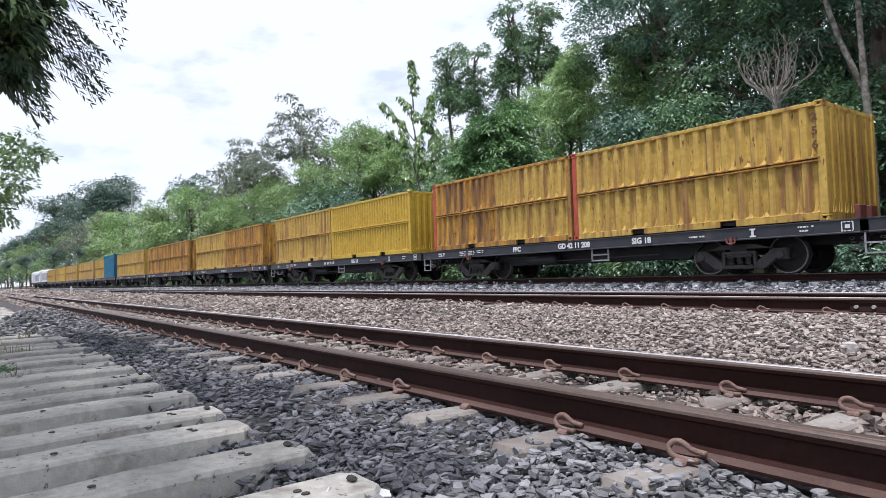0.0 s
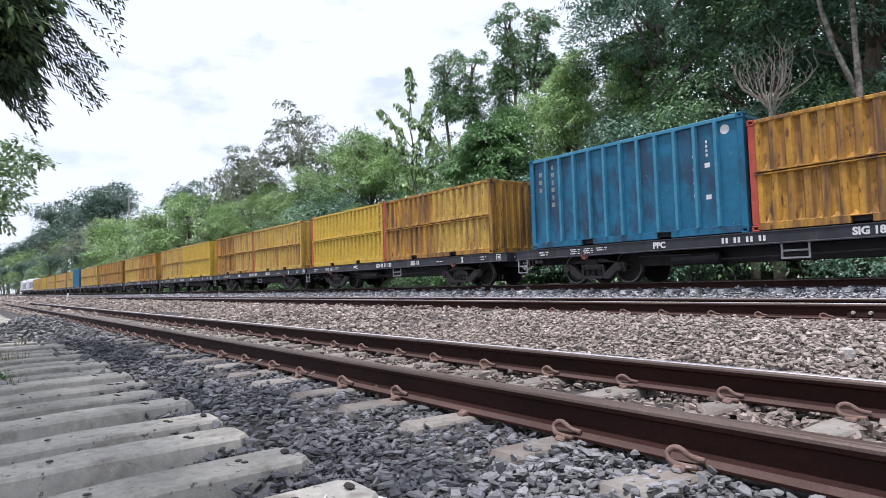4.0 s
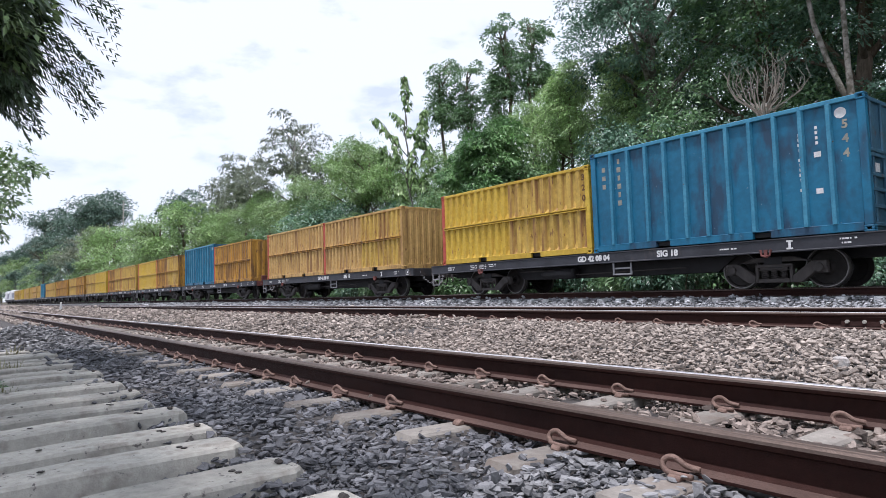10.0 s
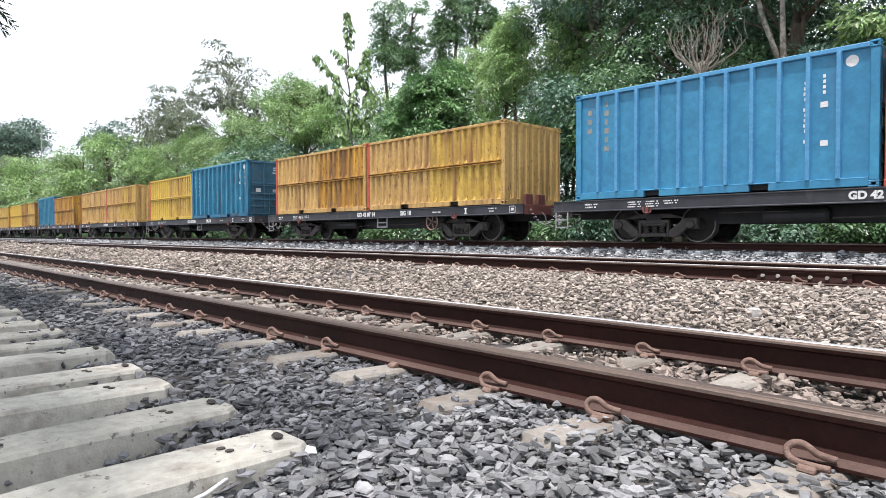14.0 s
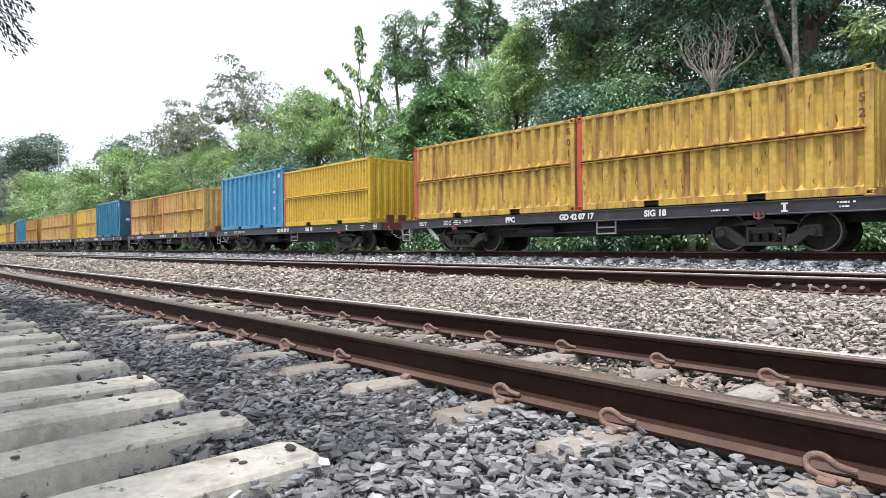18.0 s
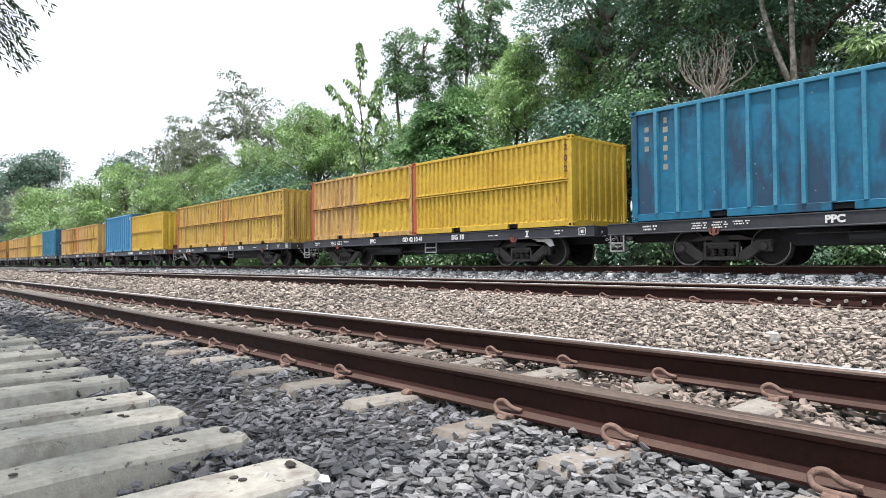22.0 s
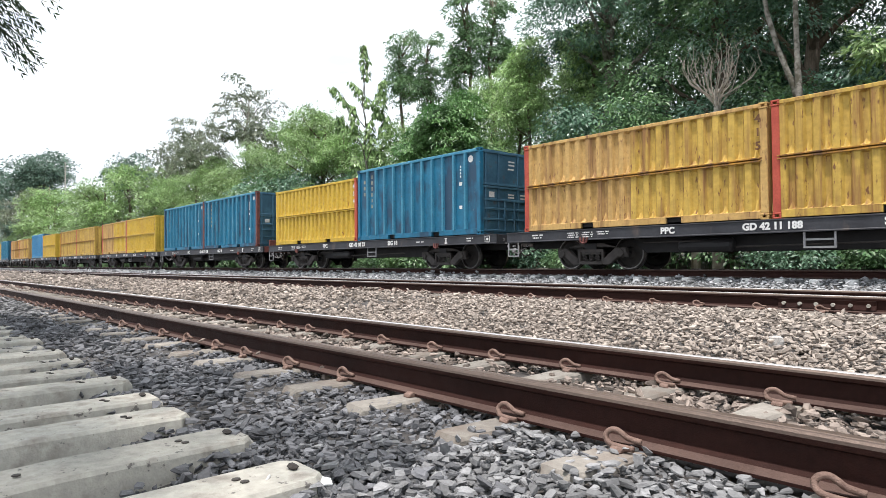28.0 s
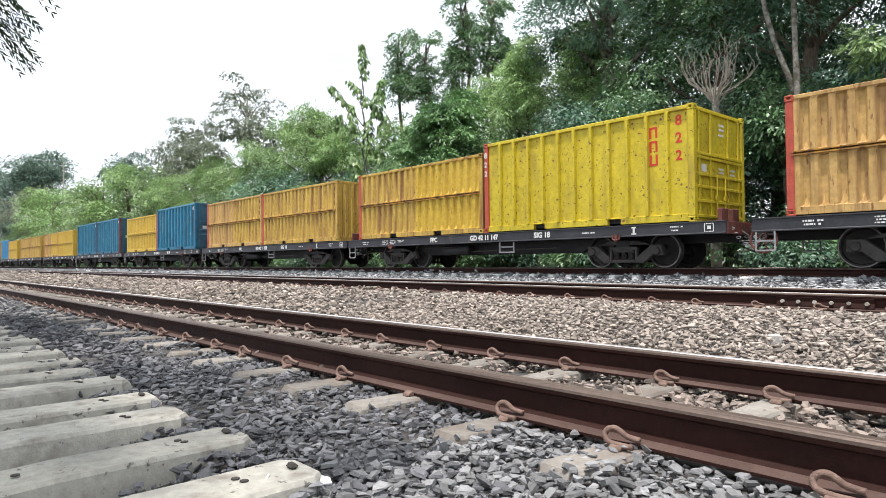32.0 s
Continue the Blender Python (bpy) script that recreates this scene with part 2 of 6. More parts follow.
                   stain=(0.02, 0.058, 0.105), stain_scale=1.1, stain_stretch=(1.2, 1.2, 0.45), stain_range=(0.49, 0.60), spot=(0.20, 0.25, 0.28), spot_scale=11, spot_range=(0.68, 0.73)),
    # b4 and b5: light on ribs and top rails put into paler paint
    "b4": material("sunlit_teal_paint", 0.5, 0, ((0.3, (0.03, 0.18, 0.29)), (0.7, (0.07, 0.27, 0.39))), 2.0, bump=0.15, bump_scale=40, spot=(0.12, 0.07, 0.05), spot_scale=14, spot_range=(0.68, 0.72)),
    "b5": material("sunlit_blue_paint", 0.5, 0, ((0.3, (0.07, 0.25, 0.45)), (0.7, (0.11, 0.33, 0.54))), 2.0, bump=0.12, bump_scale=40),
    "b2": material("light_blue_container_paint", 0.45, 0, ((0.3, (0.036, 0.19, 0.345)), (0.7, (0.056, 0.265, 0.43))), 0.8, bump=0.12, bump_scale=30,
                   stain=(0.09, 0.16, 0.25), stain_scale=1.0, stain_stretch=(1.6, 1.6, 0.4), stain_range=(0.56, 0.8), spot=(0.18, 0.11, 0.08), spot_scale=9, spot_range=(0.73, 0.76)),
    "b3": material("dark_blue_door_paint", 0.55, 0, ((0.3, (0.028, 0.085, 0.14)), (0.7, (0.055, 0.145, 0.21))), 1.5, bump=0.2, bump_scale=40,
                   stain=(0.09, 0.05, 0.04), stain_scale=3, stain_range=(0.6, 0.75)),
    "loco_white": material("white_locomotive_paint", 0.45, 0, ((0.3, (0.7, 0.7, 0.71)), (0.7, (0.8, 0.8, 0.8))), 1.0, bump=0.05, stain=(0.5, 0.48, 0.46), stain_scale=1.0),
    "loco_grey": material("grey_locomotive_panels", 0.5, 0, ((0.3, (0.16, 0.17, 0.21)), (0.7, (0.26, 0.27, 0.31))), 2.0, bump=0.1),
    "pale_steel": material("pale_galvanised_steel", 0.55, 0.2, ((0.3, (0.24, 0.24, 0.245)), (0.7, (0.38, 0.38, 0.385))), 8, bump=0.2, bump_scale=60),
    "bark_white": material("whitish_mottled_bark", 0.95, 0, ((0.3, (0.27, 0.255, 0.22)), (0.7, (0.46, 0.44, 0.39))), 7, bump=0.8, bump_scale=24, stain=(0.13, 0.12, 0.095),
                          stain_scale=4, stain_stretch=(1, 1, 0.5), stain_range=(0.52, 0.66)),
    "glass": material("dark_cab_glass", 0.12, 0, ((0.3, (0.015, 0.018, 0.02)), (0.7, (0.03, 0.034, 0.038))), 2.0, bump=0, spec=0.6),
    "bark": material("brown_bark", 0.95, 0, ((0.3, (0.09, 0.07, 0.05)), (0.7, (0.18, 0.145, 0.11))), 6, stretch=(3, 3, 0.6), bump=0.8, bump_scale=30),
    "bark_pale": material("pale_mottled_bark", 0.9, 0, ((0.3, (0.13, 0.12, 0.10)), (0.7, (0.30, 0.28, 0.245))), 9, bump=0.9, bump_scale=24, stain=(0.075, 0.07, 0.05),
                          stain_scale=5, stain_range=(0.47, 0.6)),
    "dead_wood": material("grey_dead_wood", 0.95, 0, ((0.3, (0.34, 0.30, 0.25)), (0.7, (0.52, 0.46, 0.39))), 8, bump=0.4, bump_scale=40),
    "leaf_mid": leaf_material("mid_green_leaves", (0.088, 0.178, 0.078), (0.20, 0.335, 0.148)),
    "leaf_dark": leaf_material("dark_green_leaves", (0.0635, 0.136, 0.0862), (0.195, 0.332, 0.222)),
    "leaf_light": leaf_material("light_green_leaves", (0.18, 0.31, 0.092), (0.36, 0.525, 0.21)),
    "leaf_fresh": leaf_material("fresh_green_leaves", (0.132, 0.232, 0.072), (0.28, 0.405, 0.158)),
    # leaves against the sky: their backlit darkness is put into the colour
    "leaf_backlit": leaf_material("backlit_green_leaves", (0.035, 0.06, 0.03), (0.08, 0.125, 0.06)),
    "leaf_far": leaf_material("blue_green_leaves", (0.05, 0.10, 0.07), (0.13, 0.21, 0.15)),
    "leaf_plume": leaf_material("yellow_green_plume_leaves", (0.215, 0.35, 0.12), (0.40, 0.56, 0.235)),
    "leaf_round": leaf_material("glossy_mid_green_leaves", (0.075, 0.175, 0.058), (0.205, 0.375, 0.128)),
    "leaf_grey": leaf_material("grey_green_leaves", (0.12, 0.152, 0.095), (0.215, 0.25, 0.165)),
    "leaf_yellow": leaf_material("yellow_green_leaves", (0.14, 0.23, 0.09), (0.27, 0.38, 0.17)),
    "grass": leaf_material("dry_grass_blades", (0.15, 0.145, 0.06), (0.30, 0.28, 0.15)),
}

# ---- mesh helpers ----


class Shape:
    """Corners and faces of one mesh."""

    def __init__(self):
        self.v, self.f = [], []

    def add(self, verts, faces):
        k = len(self.v)
        self.v += [tuple(p) for p in verts]
        self.f += [tuple(i + k for i in q) for q in faces]
        return self

    def box(self, x0, x1, y0, y1, z0, z1):
        return self.add([(x, y, z) for x in (x0, x1) for y in (y0, y1) for z in (z0, z1)],
                        [(0, 1, 3, 2), (4, 6, 7, 5), (0, 4, 5, 1), (2, 3, 7, 6), (0, 2, 6, 4), (1, 5, 7, 3)])

    def prism(self, outline, axis, a, b):
        """An outline in the two other axes, drawn out along one axis from a to b."""
        n = len(outline)
        place = {"x": lambda t, p: (t, p[0], p[1]), "y": lambda t, p: (p[0], t, p[1]), "z": lambda t, p: (p[0], p[1], t)}[axis]
        verts = [place(t, p) for t in (a, b) for p in outline]
        faces = [(i, (i + 1) % n, n + (i + 1) % n, n + i) for i in range(n)]
        return self.add(verts, faces + [tuple(range(n))[::-1], tuple(range(n, 2 * n))])

    def tube(self, points, radii, sides=6, closed=True):
        pts = [Vector(p) for p in points]
        if not hasattr(radii, "__len__"):
            radii = [radii] * len(pts)
        verts, up = [], Vector((0.13, 0.27, 1)).normalized()
        for i, p in enumerate(pts):
            d = (pts[min(i + 1, len(pts) - 1)] - pts[max(i - 1, 0)]).normalized()
            s = d.cross(up)
            s = s.normalized() if s.length > 0.05 else d.cross(Vector((1, 0, 0))).normalized()
            u = s.cross(d)
            verts += [p + (s * math.cos(a) + u * math.sin(a)) * radii[i] for a in (2 * math.pi * j / sides for j in range(sides))]
        faces = [(i * sides + j, i * sides + (j + 1) % sides, (i + 1) * sides + (j + 1) % sides, (i + 1) * sides + j)
                 for i in range(len(pts) - 1) for j in range(sides)]
        if closed:
            faces += [tuple(range(sides))[::-1], tuple(range((len(pts) - 1) * sides, len(pts) * sides))]
        return self.add(verts, faces)

    def lathe(self, rings, axis_at, sides=24, caps=True):
        """Rings of (y, radius) about an axle along y through axis_at (x, z)."""
        verts = [(axis_at[0] + r * math.cos(a), y, axis_at[1] + r * math.sin(a)) for y, r in rings for a in (2 * math.pi * j / sides for j in range(sides))]
        faces = [(i * sides + j, i * sides + (j + 1) % sides, (i + 1) * sides + (j + 1) % sides, (i + 1) * sides + j)
                 for i in range(len(rings) - 1) for j in range(sides)]
        return self.add(verts, faces + ([tuple(range(sides))[::-1], tuple(range((len(rings) - 1) * sides, len(rings) * sides))] if caps else []))

    def mesh(self, name, mat, bevel=0.0, smooth=False):
        me = bpy.data.meshes.new(name)
        me.from_pydata(self.v, [], self.f)
        bm = bmesh.new()
        bm.from_mesh(me)
        bmesh.ops.recalc_face_normals(bm, faces=bm.faces)
        if bevel:
            bmesh.ops.bevel(bm, geom=[e for e in bm.edges if e.is_manifold and e.calc_face_angle(0) > 0.5], offset=bevel, segments=1, affect="EDGES", clamp_overlap=True)
        bm.to_mesh(me)
        bm.free()
        if smooth:
            me.polygons.foreach_set("use_smooth", [True] * len(me.polygons))
        me.materials.append(mat)
        return me


def bulk(name, verts, quads, mat):
    """A mesh from arrays of corners and of faces with a fixed number of corners."""
    me = bpy.data.meshes.new(name)
    quads = np.asarray(quads, dtype=np.int32)
    k = quads.shape[1]
    me.vertices.add(len(verts))
    me.vertices.foreach_set("co", np.asarray(verts, dtype=np.float32).ravel())
    me.loops.add(quads.size)
    me.loops.foreach_set("vertex_index", quads.ravel())
    me.polygons.add(len(quads))
    me.polygons.foreach_set("loop_start", np.arange(0, quads.size, k, dtype=np.int32))
    me.polygons.foreach_set("loop_total", np.full(len(quads), k, dtype=np.int32))
    me.update(calc_edges=True)
    me.shade_flat()
    me.materials.append(mat)
    return me


def part(name, me, parent, label="", at=None):
    ob = new(name, me)
    ob.parent = parent
    if at is not None:
        ob.matrix_basis = at
    return tagged(ob, label) if label else ob


def thing(name, label, category, group="", at=None, kind=""):
    ob = new(name)
    ob.empty_display_size = 0.2
    if at is not None:
        ob.matrix_basis = at
    return tagged(ob, label, category, group, kind)


LETTERS = {}


def lettering(text, size, mat, bold=0.0):
    """Raised painted characters in the built-in font, lying in x-z, read from -y."""
    key = (text, size, mat.name, bold)
    if key not in LETTERS:
        cu = bpy.data.curves.new("lettering", "FONT")
        cu.body, cu.size, cu.align_x, cu.align_y, cu.extrude, cu.offset = text, size, "CENTER", "CENTER", 0.0015, bold
        cu.resolution_u = 3
        cu.space_line = 1.25
        tmp = bpy.data.objects.new("tmp", cu)
        me = bpy.data.meshes.new_from_object(tmp)
        bpy.data.objects.remove(tmp)
        me.transform(Matrix.Rotation(radians(90), 4, "X"))
        me.materials.clear()
        me.materials.append(mat)
        LETTERS[key] = me
    return LETTERS[key]

# ---- ground ----
# cross-section of the ground: y, height
PROFILE = [(-400, -0.3), (-60, -0.3), (-8, -0.28), (-1.3, -0.15), (0.45, -0.135), (0.62, -0.10), (0.85, -0.07), (1.1, -0.066), (1.5, -0.09), (1.85, -0.082), (2.3, -0.1), (3.9, -0.11), (4.4, -0.06), (5.6, 0.04), (6.2, 0.055), (8.8, 0.055),
           (9.6, 0.02), (11.3, 0.03), (12.4, 0.09), (12.8, 0.14), (14.7, 0.14), (15.3, 0.05), (16.2, -0.05), (20, 0.3), (40, 1.2), (120, 4.0), (700, 4.0)]


def ground_z(y):
    return float(np.interp(y, [p[0] for p in PROFILE], [p[1] for p in PROFILE]))


def sheet(name, ys, xs, mat, lift=0.0, ragged=0.0):
    """The ground's cross-section drawn out along x; ragged: how far its near edge wanders."""
    verts = [(x, y + (ragged * (math.sin(x * 2.1) + math.sin(x * 5.3 + 1) + math.sin(x * 0.7)) / 2 - 0.03 if j == 0 else 0), ground_z(y) + (lift if j or not ragged else -0.05)) for x in xs for j, y in enumerate(ys)]
    n = len(ys)
    return bulk(name, verts, [(i * n + j, (i + 1) * n + j, (i + 1) * n + j + 1, i * n + j + 1) for i in range(len(xs) - 1) for j in range(n - 1)], mat)


ground = tagged(new("ground", sheet("ground", [p[0] for p in PROFILE], [-1500, -300, -100, -40, -10, 0, 20, 60, 400], M["soil"], -0.03)),
                "brown soil with patchy grass beside the railway", "ground", kind="structure")
bed_ys = [0.45, 0.62, 0.85, 1.1, 1.5, 1.85, 2.3, 2.9, 3.9, 4.4, 5.0, 5.6, 6.2, 7.4, 8.8, 9.6, 10.4, 11.3, 12.4, 12.8, 13.7, 14.7, 15.3]
bed = tagged(new("ballast_bed", sheet("ballast_bed", bed_ys, [-900, -300, -100, -60] + [-40 + 0.35 * i for i in range(160)] + [20, 60, 240], M["bed"], 0.0, 0.22)),
             "bed of packed crushed-stone ballast under three tracks, gap shade in its dark colour", "ballast", kind="structure")

# crushed stones: thinned out with distance
rng = np.random.default_rng(7)


def stones(name, mat, label, boxes, heap=None, sink=0.25, rise=0.85, thick=(0.32, 0.72)):
    """Flat angular chips, most lying on their broad side: a five-cornered rim, a smaller top and a blunt underside.
    boxes: x0, x1, y0, y1, stones per square metre, size; sink and rise: how far the lowest lie in the bed and the
    highest on it, in sizes; thick: thinnest and thickest, in widths."""
    fan = np.array([(i, (i + 1) % 5, 5 + i) for i in range(5)] + [((i + 1) % 5, 5 + (i + 1) % 5, 5 + i) for i in range(5)]
                   + [(5, 6, 7), (5, 7, 8), (5, 8, 9)] + [((i + 1) % 5, i, 10) for i in range(5)])
    V, F, k = [], [], 0
    for x0, x1, y0, y1, density, size in boxes:
        n = int((x1 - x0) * (y1 - y0) * density)
        c = np.stack([rng.uniform(x0, x1, n), rng.uniform(y0, y1, n), np.zeros(n)], 1)
        s = size * np.clip(rng.lognormal(-0.12, 0.40, n), 0.4, 1.65)
        # the edges of a patch thin out
        c[:, 0] += np.where(c[:, 0] > x1 - 0.8, np.abs(rng.normal(0, 0.55, n)), rng.normal(0, 0.05, n))
        c[:, 1] -= np.where(c[:, 1] < min(0.7, y0 + 0.3), np.abs(rng.normal(0, 0.22, n)), 0)
        c[:, 2] = np.interp(c[:, 1], [p[0] for p in PROFILE], [p[1] for p in PROFILE]) + s * rng.uniform(-sink, rise, n)
        if heap:
            c[:, 2] += heap[3] * np.exp(-(((c[:, 0] - heap[0]) / heap[2]) ** 2 + ((c[:, 1] - heap[1]) / (heap[2] * 0.5)) ** 2)) * rng.uniform(0.5, 1, n)
        a = (np.arange(5) / 5 * 2 * np.pi)[None] + rng.uniform(-0.55, 0.55, (n, 5))
        r = rng.uniform(0.6, 1.15, (n, 5))
        flat = np.stack([r * np.cos(a), r * np.sin(a), rng.uniform(-0.12, 0.1, (n, 5))], 2)
        top = flat * np.array([1, 1, 0]) * rng.uniform(0.68, 0.96, (n, 1, 1)) + rng.normal(0, 0.06, (n, 5, 3))
        top[:, :, 2] = rng.uniform(0.32, 0.75, (n, 1)) + rng.normal(0, 0.22, (n, 1)) * np.cos(a) + rng.normal(0, 0.04, (n, 5))
        low = np.concatenate([rng.normal(0, 0.15, (n, 1, 2)), rng.uniform(-0.75, -0.45, (n, 1, 1))], 2)
        p = np.concatenate([flat, top, low], 1) * np.stack([rng.uniform(0.95, 1.35, n), rng.uniform(0.6, 0.95, n), rng.uniform(thick[0], thick[1], n)], 1)[:, None] * (s * 0.5)[:, None, None]
        # turned freely, tilted a little; a few stand on edge
        spin, tilt, way = rng.uniform(0, 2 * np.pi, n), np.abs(rng.normal(0, 0.30, n)) + (rng.random(n) < 0.10) * 0.8, rng.uniform(0, 2 * np.pi, n)
        x, y, z = p[:, :, 0], p[:, :, 1], p[:, :, 2]
        cs, sn = np.cos(spin)[:, None], np.sin(spin)[:, None]
        x, y = x * cs - y * sn, x * sn + y * cs
        cw, sw, ct, st = np.cos(way)[:, None], np.sin(way)[:, None], np.cos(tilt)[:, None], np.sin(tilt)[:, None]
        u, v = x * cw + y * sw, y * cw - x * sw
        u, z = u * ct + z * st, z * ct - u * st
        p = np.stack([u * cw - v * sw, u * sw + v * cw, z], 2) + c[:, None]
        V.append(p.reshape(-1, 3))
        F.append((fan[None] + (np.arange(n) * 11)[:, None, None] + k).reshape(-1, 3))
        k += n * 11
    return tagged(new(name, bulk(name, np.concatenate(V), np.concatenate(F), mat)), label, "gravel", kind="stuff")


stones("ballast_stones", M["stone"], "light grey angular crushed stones beside the near rail",
       [(-1.75, 1.4, 0.3, 1.6, 3000, 0.040), (-1.75, 1.4, 1.6, 2.0, 2600, 0.038), (-2.1, -1.75, 1.1, 1.6, 1700, 0.040), (-1.5, 3.0, -0.6, 0.3, 170, 0.055), (1.4, 3.4, 0.2, 2.0, 420, 0.055), (1.5, 9.0, -0.2, 12.0, 60, 0.055)], sink=0.4, rise=0.82)
# these two patches carry the tree's shade in their stone colour
stones("dark_ballast_stones", M["stone_shaded"], "crushed stones heaped between the loose sleepers, tree shade in their colour",
       [(-2.6, -1.6, 0.5, 1.4, 2600, 0.038), (-4.5, -2.3, 0.55, 1.4, 2500, 0.039), (-8, -4.5, 0.6, 1.4, 1300, 0.046), (-14, -8, 0.75, 1.4, 420, 0.06), (-4.6, -1.3, 0.35, 0.65, 1900, 0.038), (-4.6, -1.6, -0.3, 0.35, 300, 0.040)], sink=0.3, rise=0.9)
stones("shoulder_stones", M["stone_shaded"], "crushed stones packed round the sleeper ends, tree shade in their colour",
       [(-2.6, -1.9, 1.4, 2.02, 2300, 0.038), (-4.5, -2.6, 1.4, 2.02, 2200, 0.038), (-8, -4.5, 1.4, 2.02, 1200, 0.044), (-14, -8, 1.4, 2.02, 420, 0.055)], sink=0.5, rise=0.5, thick=(0.4, 0.85))
stones("rusty_ballast_stones", M["stone_brown"], "rust-dusted crushed stones between the near rails",
       [(-1.9, 1.2, 2.12, 3.15, 1500, 0.043), (-6, -1.9, 2.0, 3.2, 1100, 0.045)], sink=0.5, thick=(0.45, 0.9))
stones("dusty_ballast_stones", M["stone_warm"], "dusty pinkish-grey crushed stones between the tracks",
       [(-14, -6, 2.1, 3.3, 420, 0.052), (-7, 1.5, 3.2, 4.6, 1250, 0.041), (-16, -7, 3.2, 4.6, 400, 0.062), (-7, 1.5, 4.6, 6.9, 1050, 0.043),
        (-20, -7, 4.6, 6.9, 330, 0.064), (-40, -20, 1.6, 6.9, 130, 0.085), (-14, 2, 7.0, 9.5, 90, 0.08), (-70, -40, 1.6, 6.9, 48, 0.13), (-150, -70, 1.2, 6.9, 12, 0.2), (-60, -14, 7.0, 10.4, 52, 0.09)], thick=(0.5, 0.95))
stones("grey_ballast_stones", M["stone_pale"], "grey crushed stones on the far track's shoulder",
       [(-14, 3, 10.6, 13.0, 260, 0.068), (-30, -14, 10.6, 13.0, 140, 0.085), (-60, -30, 10.4, 13.1, 50, 0.13), (-14, 3, 13.3, 14.6, 70, 0.08)])
stones("crib_stones", M["stone_pale"], "grey crushed stones packed between the far sleepers",
       [(-14, 2.5, 12.84, 13.14, 900, 0.065), (-34, -14, 12.84, 13.14, 420, 0.09)], sink=0.5, rise=1.15, thick=(0.5, 0.95))

stones("stone_heap", M["stone"], "low heap of grey crushed stones past the loose sleepers", [(-14.4, -10.0, -0.6, 1.7, 800, 0.062)], heap=(-12.0, 0.9, 1.4, 0.30))

# ---- tracks ----
GAUGE = 1.137          # rail centre to rail centre
SLEEPER_STEP = 0.605


def rail_outline():
    half = [(0.070, 0.0), (0.070, 0.011), (0.030, 0.024), (0.010, 0.040), (0.009, 0.112), (0.033, 0.122), (0.0355, 0.139), (0.033, 0.149), (0.026, 0.1555), (0.020, 0.158)]
    return half + [(-a, b) for a, b in half[::-1]]


def rail_mesh(x0, x1, mat):
    me = Shape().prism(rail_outline(), "x", x0, x1).mesh("rail", mat)
    me.materials.append(M["rail_foot"])
    me.materials.append(M["dull_top"])
    for p in me.polygons:
        if p.normal.z > 0.2 and p.center.z > 0.14:
            p.material_index = 2
        # upward foot faces: dust, and the sun they catch, put into a paler brown
        if p.normal.z > 0.3 and p.center.z < 0.019:
            p.material_index = 1
    return me


def rail_top(x0, x1, mat):
    return Shape().prism([(0.021, 0.1582), (-0.021, 0.1582), (-0.018, 0.1605), (0.018, 0.1605)], "x", x0, x1).mesh("running_surface", mat)


def sleeper_mesh(mat, tall=0.2, wider=0.0, nose=0.0):
    """A 2 m prestressed block: higher and wider under the rails, waisted in the middle, chamfered ends."""
    rows = [(-1.0, 0.070 - nose, -0.03), (-0.975, 0.080 - nose, 0.0), (-0.94, 0.084, 0.0), (-0.4, 0.085, 0.0), (-0.2, 0.080, -0.008), (0.2, 0.080, -0.008), (0.4, 0.085, 0.0), (0.94, 0.084, 0.0),
            (0.975, 0.080 - nose, 0.0), (1.0, 0.070 - nose, -0.03)]
    s, ring = Shape(), 6
    verts = []
    for y, w, top in rows:
        w += wider
        verts += [(-w - 0.03, y, -tall), (-w, y, top - 0.012), (-w + 0.012, y, top), (w - 0.012, y, top), (w, y, top - 0.012), (w + 0.03, y, -tall)]
    faces = [(i * ring + j, i * ring + (j + 1) % ring, (i + 1) * ring + (j + 1) % ring, (i + 1) * ring + j) for i in range(len(rows) - 1) for j in range(ring)]
    faces += [tuple(range(ring))[::-1], tuple(range((len(rows) - 1) * ring, len(rows) * ring))]
    return s.add(verts, faces).mesh("sleeper", mat)


# spring clip: a rod that runs back through its shoulder, curls over and presses its toe on the rail foot (rail towards +y)
CLIP_PATH = [(0.066, -0.036, 0.008), (0.02, -0.040, 0.007), (-0.03, -0.040, 0.009), (-0.054, -0.036, 0.020), (-0.062, -0.030, 0.038), (-0.050, -0.022, 0.056),
             (-0.026, -0.015, 0.061), (-0.004, -0.010, 0.050), (0.014, -0.004, 0.036), (0.040, 0.004, 0.029), (0.064, 0.012, 0.025)]


def rounded(pts, parts=3):
    """A curve through points, several steps from one to the next."""
    q = [Vector(p) for p in pts]
    out = []
    for i in range(len(q) - 1):
        a, b, c, d = q[max(i - 1, 0)], q[i], q[i + 1], q[min(i + 2, len(q) - 1)]
        for j in range(parts):
            t = j / parts
            out.append(0.5 * (2 * b + (c - a) * t + (2 * a - 5 * b + 4 * c - d) * t * t + (3 * b - a - 3 * c + d) * t ** 3))
    return out + [q[-1]]


CLIP_ME = Shape().tube(rounded([(a * 0.92, b, c * 0.9 + 0.001) for a, b, c in CLIP_PATH]), 0.0105, 8).mesh("spring_clip", M["clip"], smooth=True)
SHOULDER_ME = Shape().prism([(-0.066, 0.0), (-0.012, 0.0), (-0.016, 0.020), (-0.036, 0.026), (-0.06, 0.015)], "x", -0.02, 0.03).mesh("clip_shoulder", M["clip"], bevel=0.004)
FLIP = pose(0, 0, 0, 0, 0, 180)


